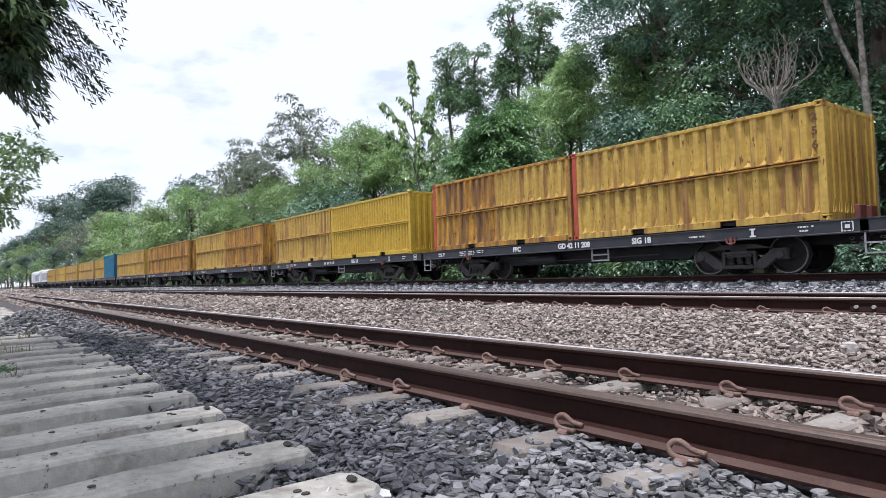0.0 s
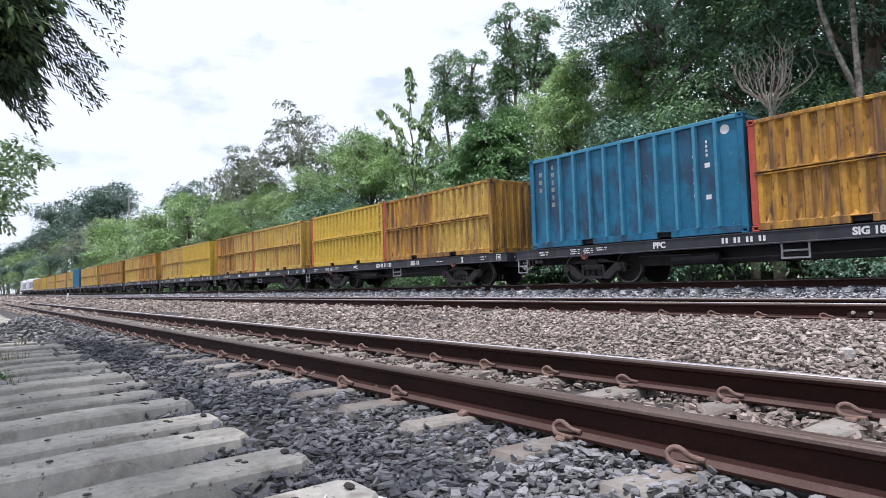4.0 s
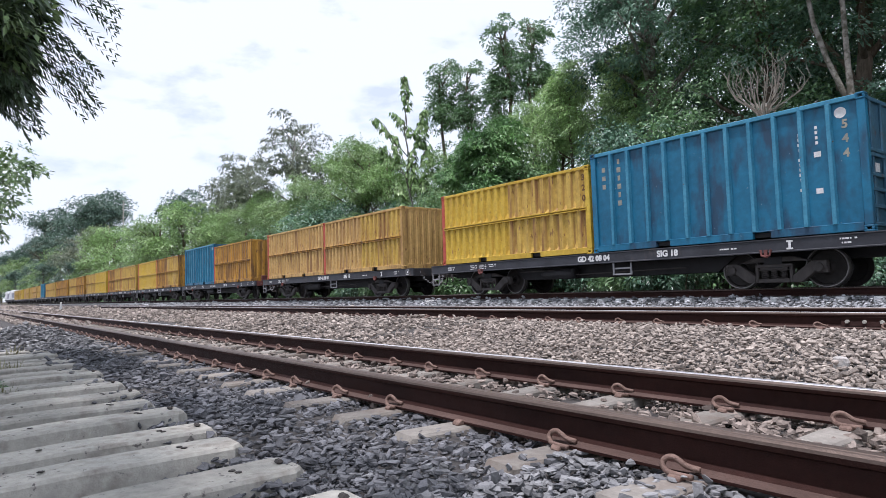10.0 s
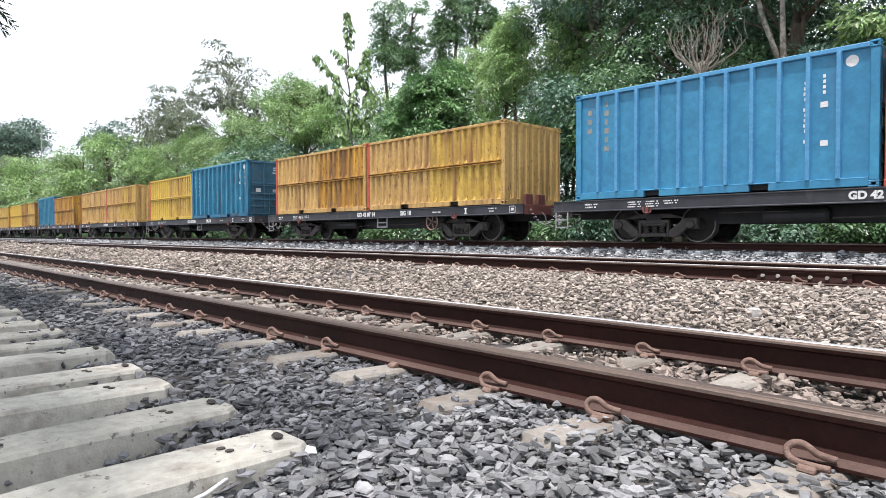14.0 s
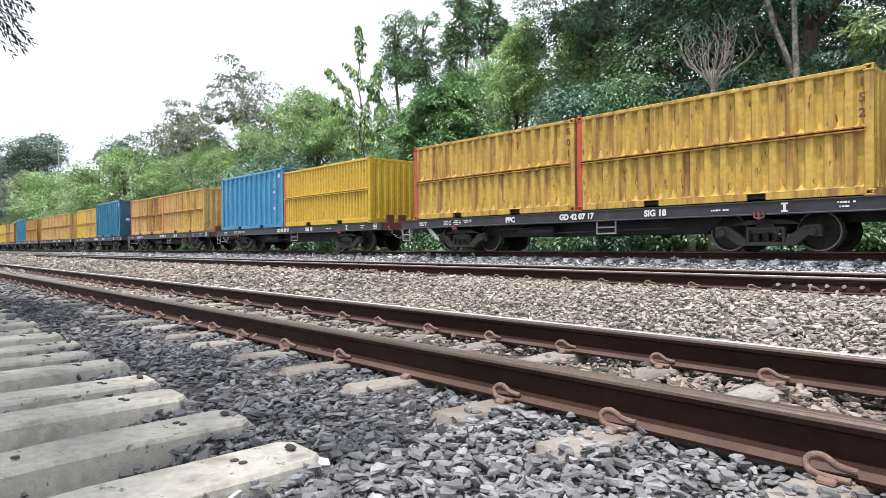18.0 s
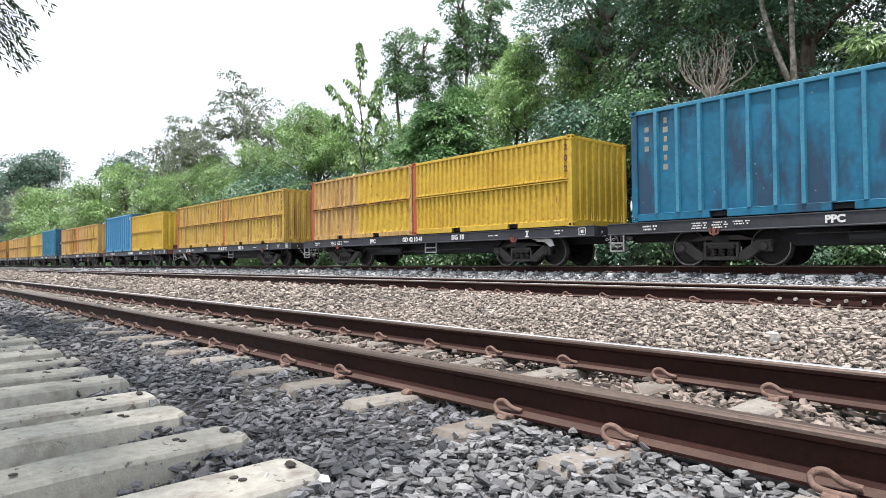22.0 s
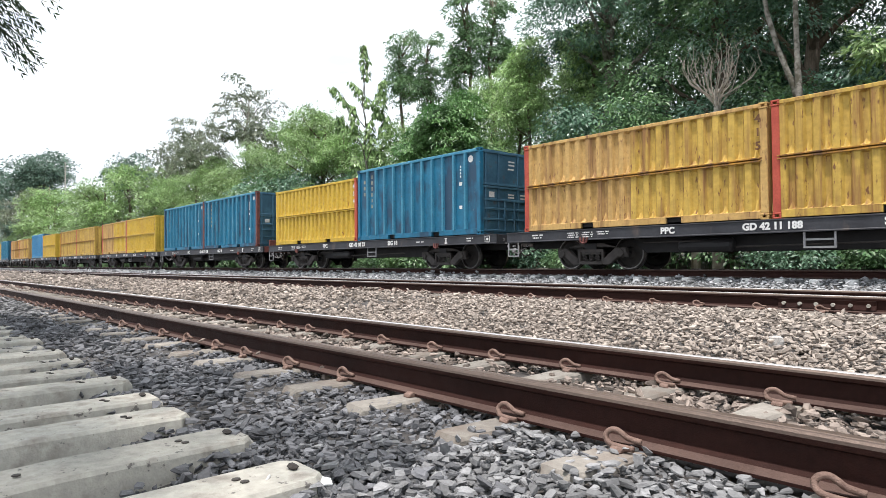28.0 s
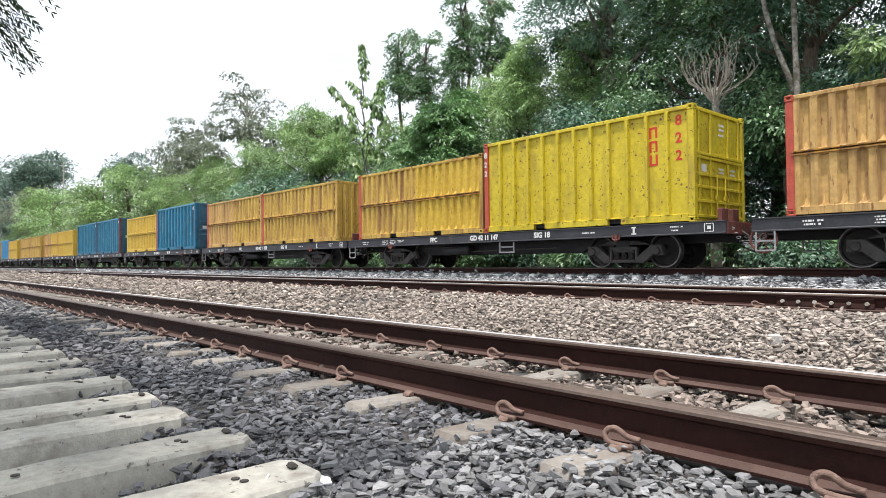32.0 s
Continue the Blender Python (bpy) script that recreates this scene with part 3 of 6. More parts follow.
def track(label, y0, base, first, last, detail, offset, x0, x1, top_mats, side_mat, clip_sides, sleeper_mat, step=SLEEPER_STEP, skew=0.0, bare=()):
    """Two rails on sleepers; y0: the near rail's centre; detail: how many sleepers from the camera carry clips."""
    t = thing("railway_track", label, "track", kind="structure")
    for j in (0, 1):
        r = part("rail", rail_mesh(x0, x1, side_mat), t, at=pose(0, y0 + j * GAUGE, base))
        part("running_surface", rail_top(x0, x1, top_mats[j]), r, "worn running surface")
    x, i = offset, 0
    sleeper_me = sleeper_mesh(sleeper_mat)
    while x > last:
        if x < first:
            jog = 0.03 * math.sin(i * 2.7)
            m = pose(x + jog, y0 + GAUGE / 2 + 0.02 * math.sin(i * 1.3), base - 0.006, 0, 0, skew + 0.6 * math.sin(i * 4.1))
            if i < 240:
                s = part("sleeper", sleeper_me, t, at=m)
                if i < detail:
                    for j, side in clip_sides:
                        y = (j - 0.5) * GAUGE + side * 0.062
                        lean = pose(0, 0, 0, 0, 0, 4 * math.sin(i * 3.3 + j))
                        if (i, j, side) not in bare:
                            part("spring_clip", CLIP_ME, s, at=pose(0, y, 0.010) @ (Matrix() if side < 0 else FLIP) @ lean)
                        part("clip_shoulder", SHOULDER_ME, s, at=pose(0, y, 0.0) @ (Matrix() if side < 0 else FLIP))
        x -= step
        i += 1
    rest = Shape()
    for k in range(1, 340):
        xx = offset + k * SLEEPER_STEP
        rest.box(xx - 0.08, xx + 0.08, y0 + GAUGE / 2 - 1, y0 + GAUGE / 2 + 1, base - 0.15, base - 0.02)
    tagged(part("sleepers", rest.mesh("sleepers", sleeper_mat), t), "concrete sleepers further along", kind="stuff")
    return t


# near track's far rail: its grazing sky glint is put into a brighter top
near_track = track("rusty rails on grey concrete sleepers with spring clips", 2.05, -0.045, 3.0, -140, 60, 1.285, 230, -900, (M["dull_top"], M["shine"]), M["rust_rail"], ((0, -1), (0, 1), (1, -1), (1, 1)), M["concrete_track"], 0.612, -5.0, ((6, 0, -1),))
mid_track = track("brown rails on sleepers buried in ballast", 6.93, 0.098, 3.0, -140, 60, 2.10, 230, -900, (M["shine"], M["shine"]), M["rust_rail"], ((0, -1), (1, -1)), M["concrete_track"])
far_track = track("dark rails under the train on pale concrete sleepers", 13.19, 0.245, 5.0, -140, 0, 4.35, 230, -900, (M["shine"], M["shine"]), M["rust_rail"], (), M["concrete_new"])

# bolted joint in the middle track's near rail
fish = Shape().prism([(-0.045, 0.026), (-0.012, 0.036), (-0.012, 0.112), (-0.036, 0.118), (-0.026, 0.075)], "x", -2.56, -1.70)
fishplate = part("fishplate", fish.mesh("fishplate", M["rust_rail"], bevel=0.003), mid_track, "bolted rail joint bar", at=pose(0, 6.93, 0.098))
for k in range(6):
    bolt = Shape().tube([(0, -0.06, 0), (0, -0.02, 0)], 0.018, 6)
    part("bolt", bolt.mesh("bolt", M["concrete"]), fishplate, "pale bolt head", at=pose(-2.5 + k * 0.148, 0, 0.072))

# loose sleepers laid side by side next to the near track
LOOSE_ME = sleeper_mesh(M["concrete"], 0.19, 0.034, 0.03)
hole = Shape().lathe([(0.0, 0.013), (0.003, 0.013), (0.004, 0.008)], (0, 0), 7).mesh("rail_insert", M["insert"])
hole.transform(Matrix.Rotation(radians(90), 4, "X"))
stub = Shape().box(-0.022, 0.02, -0.014, 0.014, 0, 0.016).mesh("iron_shoulder", M["insert"], bevel=0.008)
for i in range(36):
    x = -1.715 - 0.496 * i - (5.4 if i >= 17 else 0) + 0.02 * math.sin(i * 5.1)
    s = thing("concrete_sleeper", "unused grey concrete sleeper lying loose beside the track", "sleeper", "loose sleepers in a row",
              at=pose(x, 0.0 + 0.03 * math.sin(i * 2.2), 0.0 + 0.008 * math.sin(i * 3.7), 0, 0, 1.2 * math.sin(i * 1.9)))
    part("block", LOOSE_ME, s)
    if i < 20:
        for d in (-1, 1):
            part("rail_insert", hole, s, "dark bolt hole", at=pose(0.005, d * 0.775, 0.001))
            part("rail_insert", hole, s, "dark bolt hole", at=pose(-0.03, d * 0.765, 0.001))
            part("rail_insert", hole, s, "dark bolt hole", at=pose(0.0, d * 0.285, 0.001))
            if i % 3 < 2:
                part("iron_shoulder", stub, s, "dark iron shoulder", at=pose(-0.005, d * 0.93, 0))

# ---- train ----
RAIL_TOP = 0.245 + 0.1605
TRACK_Y = 13.19 + GAUGE / 2
DECK = 0.965           # deck over the rails
HALF = 1.22            # half width of containers
WHEEL_R = 0.387
LONG = 6.04


def corrugated(x0, x1, z0, z1, y, depth, step, out, press=0.13):
    """A trapezoid-pressed sheet whose troughs run out in pointed feet; out: -1 faces the camera's side."""
    s, line = Shape(), []
    n = max(1, int(round((x1 - x0) / step)))
    p = (x1 - x0) / n
    for i in range(n):
        a = x0 + i * p
        line += [(a, 0, 0.5), (a + 0.38 * p, 0, 0.5), (a + 0.53 * p, depth, 0.35), (a + 0.68 * p, depth, 1.4 + 0.6 * math.sin(i * 7.3)), (a + 0.85 * p, depth, 0.35)]
    line.append((x1, 0, 0.5))
    verts = []
    for x, d, reach in line:
        foot, head, back = z0 + press * reach, z1 - press * min(reach, 0.5) * 0.7, y - out * (depth + 0.02)
        verts += [(x, y, z0), (x, y - out * d, foot), (x, y - out * d, head), (x, y, z1), (x, back, z1), (x, back, z0)]
    faces = [(i * 6 + j, i * 6 + (j + 1) % 6, i * 6 + 6 + (j + 1) % 6, i * 6 + 6 + j) for i in range(len(line) - 1) for j in range(6)]
    k = (len(line) - 1) * 6
    return s.add(verts, faces + [(0, 1, 2, 3, 4, 5), (k + 5, k + 4, k + 3, k + 2, k + 1, k)])


def swap(shape):
    """Turns a wall along x into a wall along y."""
    shape.v = [(-y, x, z) for x, y, z in shape.v]
    return shape


KITS = {}


def half_height_kit(pitch, depth, press):
    """A two-deep pressed-steel coal box: pieces as (name, mesh, slot, label)."""
    h, w, L = 2.235, HALF, LONG
    k = []
    for out in (-1, 1):
        y = out * (w - 0.02)
        half = L / 2 + 0.09
        for xa, xb, slot in ((0.12, half, "paint"), (half, L - 0.12, "paint_rear")):
            k.append(("side_wall", corrugated(xa, xb, 0.16, 1.11, y, depth, pitch, out, press).mesh("side_wall", M["y1"]), slot, "pressed lower side sheet"))
            k.append(("side_wall", corrugated(xa, xb, 1.19, h - 0.09, y, depth, pitch, out, press).mesh("side_wall", M["y1"]), slot, "pressed upper side sheet"))
        a, b = sorted((y - out * 0.08, y + out * 0.035))
        mid = Shape().box(0.1, L - 0.1, a, b, 1.11, 1.135).box(0.1, L - 0.1, a, b, 1.165, 1.19).box(0.1, L - 0.1, *sorted((y - out * 0.08, y - out * 0.05)), 1.10, 1.20)
        k.append(("mid_rail", mid.mesh("mid_rail", M["y1"]), "mid", "rusty double rail"))
        a, b = sorted((y - out * 0.07, y + out * 0.012))
        k.append(("top_rail", Shape().box(0.1, L - 0.1, a, b, h - 0.09, h - 0.012).mesh("top_rail", M["y1"], bevel=0.01), "paint", ""))
        low = Shape().box(0.15, 1.75, a, b, 0.02, 0.16).box(2.1, 3.94, a, b, 0.02, 0.16).box(4.29, L - 0.15, a, b, 0.02, 0.16).box(0.15, L - 0.15, a, b, 0.145, 0.165)
        k.append(("bottom_rail", low.mesh("bottom_rail", M["y1"], bevel=0.006), "paint", ""))
    for x, out in ((0.02, -1), (L - 0.02, 1)):
        k.append(("end_wall", swap(corrugated(-w + 0.12, w - 0.12, 0.16, h - 0.09, -x, 0.018, 0.26, -out)).mesh("end_wall", M["y1"]), "end", ""))
        a, b = sorted((x, x - out * 0.09))
        k.append(("end_rail", Shape().box(a, b, -w + 0.1, w - 0.1, 0.0, 0.16).mesh("end_rail", M["y1"], bevel=0.006), "end", ""))
        k.append(("end_rail", Shape().box(a, b, -w + 0.1, w - 0.1, h - 0.09, h - 0.012).mesh("end_rail", M["y1"], bevel=0.006), "end", ""))
    for x0, x1, slot in ((0.0, 0.15, "front"), (L - 0.15, L, "rear")):
        for out in (-1, 1):
            a, b = sorted((out * w, out * (w - 0.15)))
            k.append(("corner_post", Shape().box(x0 + 0.004, x1 - 0.004, a + 0.004, b - 0.004, 0.118, h - 0.118).mesh("corner_post", M["y1"], bevel=0.012), slot, ""))
            for z in (0.0, h - 0.118):
                k.append(("corner_casting", casting(x0 - 0.004, x1 + 0.004, a - 0.004, b + 0.004, z).mesh("corner_casting", M["y1"], bevel=0.008), slot, ""))
    k.append(("floor", Shape().box(0.1, L - 0.1, -w + 0.1, w - 0.1, 0.05, 0.14).mesh("floor", M["black"]), "", ""))
    k.append(("cover", Shape().box(0.09, L - 0.09, -w + 0.09, w - 0.09, h - 0.16, h - 0.12).mesh("cover", M["black"]), "", "dark cover sunk under the rim"))
    return k


def casting(x0, x1, y0, y1, z):
    """A corner block with an oval hole in its two outer faces, made of bars round the hole."""
    s = Shape().box(x0, x1, y0, y1, z, z + 0.035).box(x0, x1, y0, y1, z + 0.083, z + 0.118)
    xm, ym = (x0 + x1) / 2, (y0 + y1) / 2
    for a, b in ((x0, x0 + 0.045), (x1 - 0.045, x1)):
        for c, d in ((y0, y0 + 0.045), (y1 - 0.045, y1)):
            s.box(a, b, c, d, z + 0.035, z + 0.083)
    return s


def panel_kit():
    """A taller box with flat sheets between upright ribs and a door end."""
    h, w, L = 2.46, HALF, LONG
    k = []
    for out in (-1, 1):
        y = out * (w - 0.06)
        a, b = sorted((y, y - out * 0.03))
        k.append(("side_wall", Shape().box(0.12, L - 0.12, a, b, 0.17, h - 0.10).mesh("side_wall", M["b1"]), "paint", "flat side sheet"))
        c, d = sorted((y, y + out * 0.085))
        rib = Shape().prism([(-0.05, c if out > 0 else d), (-0.034, d if out > 0 else c), (0.034, d if out > 0 else c), (0.05, c if out > 0 else d)], "z", 0.17, h - 0.10)
        me = rib.mesh("rib", M["b1"], bevel=0.004)
        for i in range(11):
            k.append(("rib", me, "rim", "", pose(0.12 + (i + 1) * (L - 0.24) / 12, 0, 0)))
        a, b = sorted((y - out * 0.06, y + out * 0.055))
        k.append(("top_rail", Shape().box(0.1, L - 0.1, a, b, h - 0.10, h - 0.012).mesh("top_rail", M["b1"], bevel=0.012), "rim", ""))
        low = Shape().box(0.15, 1.75, a, b, 0.02, 0.17).box(2.1, 3.94, a, b, 0.02, 0.17).box(4.29, L - 0.15, a, b, 0.02, 0.17).box(0.15, L - 0.15, a, b, 0.15, 0.175)
        k.append(("bottom_rail", low.mesh("bottom_rail", M["b1"], bevel=0.008), "paint", ""))
    k.append(("end_wall", Shape().box(0.04, 0.08, -w + 0.12, w - 0.12, 0.02, h - 0.02).mesh("end_wall", M["b1"]), "end", ""))
    door = Shape().box(L - 0.08, L - 0.05, -w + 0.12, w - 0.12, 0.02, h - 0.02)
    k.append(("end_door", door.mesh("end_door", M["b3"]), "door", "dark dented end door"))
    beam = Shape().box(L - 0.05, L - 0.005, -w + 0.12, w - 0.12, 0, 0.06).mesh("door_beam", M["b3"], bevel=0.006)
    for z in (0.10, 0.42, 0.72, 0.98, 1.34, 1.42, h - 0.12):
        k.append(("door_beam", beam, "door", "", pose(0, 0, z)))
    stile = Shape().box(L - 0.05, L - 0.01, -0.04, 0.04, 0.1, h - 0.1).mesh("door_stile", M["b3"], bevel=0.006)
    for y in (-0.95, -0.42, 0.42, 0.95):
        k.append(("door_stile", stile, "door", "", pose(0, y, 0)))
    sign = Shape().box(L - 0.006, L - 0.001, -0.11, 0.11, -0.08, 0.08).mesh("sign_plate", M["white"])
    k.append(("sign_plate", sign, "", "small white plate", pose(-0.042, -0.70, 1.16)))
    dash = Shape().box(L - 0.006, L - 0.002, -0.13, 0.13, -0.022, 0.022).mesh("sign_plate", M["white"])
    for yy, zz in ((0.15, 2.16), (0.15, 2.06), (0.12, 1.94), (0.12, 1.19), (0.12, 1.11), (0.66, 1.2), (0.66, 1.1)):
        k.append(("sign_plate", dash, "", "small white writing as a bar", pose(-0.043, yy, zz)))
    lock = Shape().tube([(L - 0.0, 0, 0.14), (L - 0.0, 0, 1.0)], 0.02, 6).box(L - 0.03, L + 0.02, -0.05, 0.05, 0.5, 0.6).mesh("lock_rod", M["b3"])
    for yy in (-0.2, 0.2):
        k.append(("lock_rod", lock, "door", "", pose(0, yy, 0)))
    for x0, x1, slot in ((0.0, 0.15, "front"), (L - 0.15, L, "rear")):
        for out in (-1, 1):
            a, b = sorted((out * w, out * (w - 0.15)))
            k.append(("corner_post", Shape().box(x0 + 0.004, x1 - 0.004, a + 0.004, b - 0.004, 0.118, h - 0.118).mesh("corner_post", M["b1"], bevel=0.012), slot, ""))
            for z in (0.0, h - 0.118):
                k.append(("corner_casting", casting(x0 - 0.004, x1 + 0.004, a - 0.004, b + 0.004, z).mesh("corner_casting", M["b1"], bevel=0.008), slot, ""))
    k.append(("floor", Shape().box(0.1, L - 0.1, -w + 0.1, w - 0.1, 0.05, 0.14).mesh("floor", M["black"]), "", ""))
    k.append(("cover", Shape().box(0.09, L - 0.09, -w + 0.09, w - 0.09, h - 0.16, h - 0.12).mesh("cover", M["black"]), "", "dark cover sunk under the rim"))
    return k


def paint_over(ob, mat):
    ob.material_slots[0].link = "OBJECT"
    ob.material_slots[0].material = mat


def container(kind, label, slots):
    if kind not in KITS:
        KITS[kind] = panel_kit() if kind == "panel" else half_height_kit(*((0.305, 0.06, 0.13) if kind == "half" else (0.19, 0.05, 0.035)))
    c = thing("shipping_container", label, "container", "containers on the train")
    for name, me, slot, text, *at in KITS[kind]:
        p = part(name, me, c, text, at[0] if at else None)
        if slot in slots:
            paint_over(p, slots[slot])
    return c


PLATES = {}


def bars(parent, name, mat, cells, label, at):
    """Unreadable lettering as plain bars: (x, z, width, height) on the camera's side."""
    for x, z, w, h in cells:
        key = (round(w, 3), round(h, 3), mat.name)
        if key not in PLATES:
            plate = Shape()
            if w > 0.15 and h < 0.05:
                # small print: a row of short blocks
                at_x, j = -w / 2, 0
                while at_x < w / 2 - 0.01:
                    wide = 0.024 + 0.018 * ((j * 7) % 3)
                    plate.box(at_x, min(at_x + wide, w / 2), -0.002, 0.0, -h / 2, h / 2)
                    at_x, j = at_x + wide + (0.05 if j % 5 == 3 else 0.013), j + 1
            else:
                plate.box(-w / 2, w / 2, -0.002, 0.0, -h / 2, h / 2)
            PLATES[key] = plate.mesh(name, mat)
        part(name, PLATES[key], parent, label, at=at @ pose(x, 0, z))


def wagon_kit():
    """A low container flat wagon; x from the front containers' front face, z from the rail top."""
    k = []
    L = 12.16
    x0, x1 = -0.62, L + 0.62
    for out in (-1, 1):
        y = out * 1.235
        lo, hi = DECK - 0.265, DECK - 0.004
        channel = [(-0.07, lo), (0.015, lo), (0.015, lo + 0.025), (0, lo + 0.03), (0, hi - 0.03), (0.015, hi - 0.025), (0.015, hi), (-0.07, hi)]
        sill = Shape().prism([(y + out * d, z) for d, z in channel], "x", x0, x1)
        k.append(("side_sill", sill.mesh("side_sill", M["sill"], bevel=0.004), ""))
        belly = Shape().prism([(2.75, DECK - 0.262), (9.41, DECK - 0.262), (9.0, DECK - 0.58), (3.16, DECK - 0.58)], "y", *sorted((out * 0.62, out * 0.68)))
        k.append(("truss_beam", belly.mesh("truss_beam", M["black"]), "deep black belly girder"))
        step = Shape()
        for z in (DECK - 0.44, DECK - 0.62):
            step.box(x0 + 0.07, x0 + 0.42, y - 0.015, y + 0.015, z - 0.015, z + 0.015)
        step.box(x0 + 0.06, x0 + 0.09, y - 0.012, y + 0.012, DECK - 0.63, DECK - 0.26).box(x0 + 0.40, x0 + 0.43, y - 0.012, y + 0.012, DECK - 0.63, DECK - 0.26)
        k.append(("step_ladder", step.mesh("step_ladder", M["pale_steel"]), "grey two-rung step"))
        hang = Shape()
        for x in (6.62, 7.12):
            hang.box(x, x + 0.035, y - out * 0.06 - 0.015, y - out * 0.06 + 0.015, DECK - 0.56, DECK - 0.26)
        for z in (DECK - 0.56, DECK - 0.42):
            hang.box(6.62, 7.155, y - out * 0.06 - 0.014, y - out * 0.06 + 0.014, z, z + 0.035)
        k.append(("brake_bracket", hang.mesh("brake_bracket", M["pale_steel"]), "hanging steel frame"))
        for xb in (1.86, L - 1.86):
            hook = Shape().tube([(xb - 0.10, y + out * 0.02, DECK - 0.20), (xb - 0.08, y + out * 0.03, DECK - 0.31), (xb, y + out * 0.035, DECK - 0.34), (xb + 0.08, y + out * 0.03, DECK - 0.31), (xb + 0.10, y + out * 0.02, DECK - 0.20)], 0.022, 6)
            hook.box(xb - 0.03, xb + 0.03, *sorted((y, y + out * 0.04)), DECK - 0.36, DECK - 0.2)
            k.append(("rope_hook", hook.mesh("rope_hook", M["rust_red"]), "rust-red hook"))
    deck = Shape().box(x0 + 0.01, x1 - 0.01, -1.16, 1.16, DECK - 0.05, DECK - 0.012)
    for i in range(13):
        xx = x0 + 0.3 + i * 1.03
        deck.box(xx, xx + 0.08, -1.16, 1.16, DECK - 0.2, DECK - 0.05)
    k.append(("deck", deck.mesh("deck", M["black"]), "black steel deck"))
    k.append(("centre_sill", Shape().box(x0 + 0.1, x1 - 0.1, -0.26, 0.26, DECK - 0.42, DECK - 0.05).mesh("centre_sill", M["black"]), ""))
    tank = Shape().tube([(4.1, 0.0 - 0.9, DECK - 0.45), (4.15, -0.9, DECK - 0.45), (5.2, -0.9, DECK - 0.45), (5.25, -0.9, DECK - 0.45)], [0.1, 0.15, 0.15, 0.1], 12)
    k.append(("air_tank", tank.mesh("air_tank", M["black"], smooth=False), ""))
    rod = Shape().tube([(3.3, -1.02, DECK - 0.36), (4.6, -1.02, DECK - 0.36)], 0.014, 6).tube([(5.3, -0.95, DECK - 0.5), (8.4, -0.95, DECK - 0.46)], 0.016, 6)
    k.append(("brake_rod", rod.mesh("brake_rod", M["bogie"]), ""))
    for x, d in ((x0, -1), (x1, 1)):
        a, b = sorted((x, x - d * 0.12))
        k.append(("end_beam", Shape().box(a, b, -1.16, 1.16, DECK - 0.27, DECK - 0.02).mesh("end_beam", M["rust_red" if d > 0 else "sill"], bevel=0.006), "rust-red end beam" if d > 0 else ""))
        cp = Shape().box(*sorted((x, x + d * 0.3)), -0.09, 0.09, DECK - 0.30, DECK - 0.10)
        cp.box(*sorted((x + d * 0.22, x + d * 0.36)), -0.16, 0.13, DECK - 0.36, DECK - 0.05)
        cp.tube([(x + d * 0.1, 0.22, DECK - 0.2), (x + d * 0.25, 0.3, DECK - 0.42), (x + d * 0.36, 0.2, DECK - 0.5)], 0.028, 6)
        k.append(("coupler", cp.mesh("coupler", M["bogie"], bevel=0.01), "rusty knuckle coupler"))
        for j in range(11):
            # links of a slack safety chain, turned by a quarter from one to the next
            u = j / 10
            cx, cy, cz = x + d * 0.42 * u, -0.95 + 0.5 * u, DECK - 0.16 - 0.36 * math.sin(math.pi * u * 0.85)
            ring = [(0.046 * math.cos(a), 0.024 * math.sin(a)) for a in (2 * math.pi * q / 8 for q in range(9))]
            k.append(("chain_link", Shape().tube([(cx + p, cy + (q if j % 2 else 0), cz + (0 if j % 2 else q)) for p, q in ring], 0.009, 5, False).mesh("chain_link", M["pale_steel"]), "grey chain link"))
        hose = [(x - d * 0.02, -0.45, DECK - 0.2), (x + d * 0.12, -0.48, DECK - 0.3), (x + d * 0.16, -0.46, DECK - 0.5), (x + d * 0.3, -0.4, DECK - 0.62), (x + d * 0.46, -0.36, DECK - 0.56)]
        k.append(("brake_hose", Shape().tube(hose, 0.022, 7).mesh("brake_hose", M["bogie"], smooth=True), "black rubber brake hose"))
    for y in (-0.62, -0.1):
        k.append(("end_stop", Shape().box(L + 0.24, L + 0.34, y - 0.15, y + 0.15, DECK - 0.02, DECK + 0.28).mesh("end_stop", M["rust_red"], bevel=0.012), "red steel end stop"))
    return k


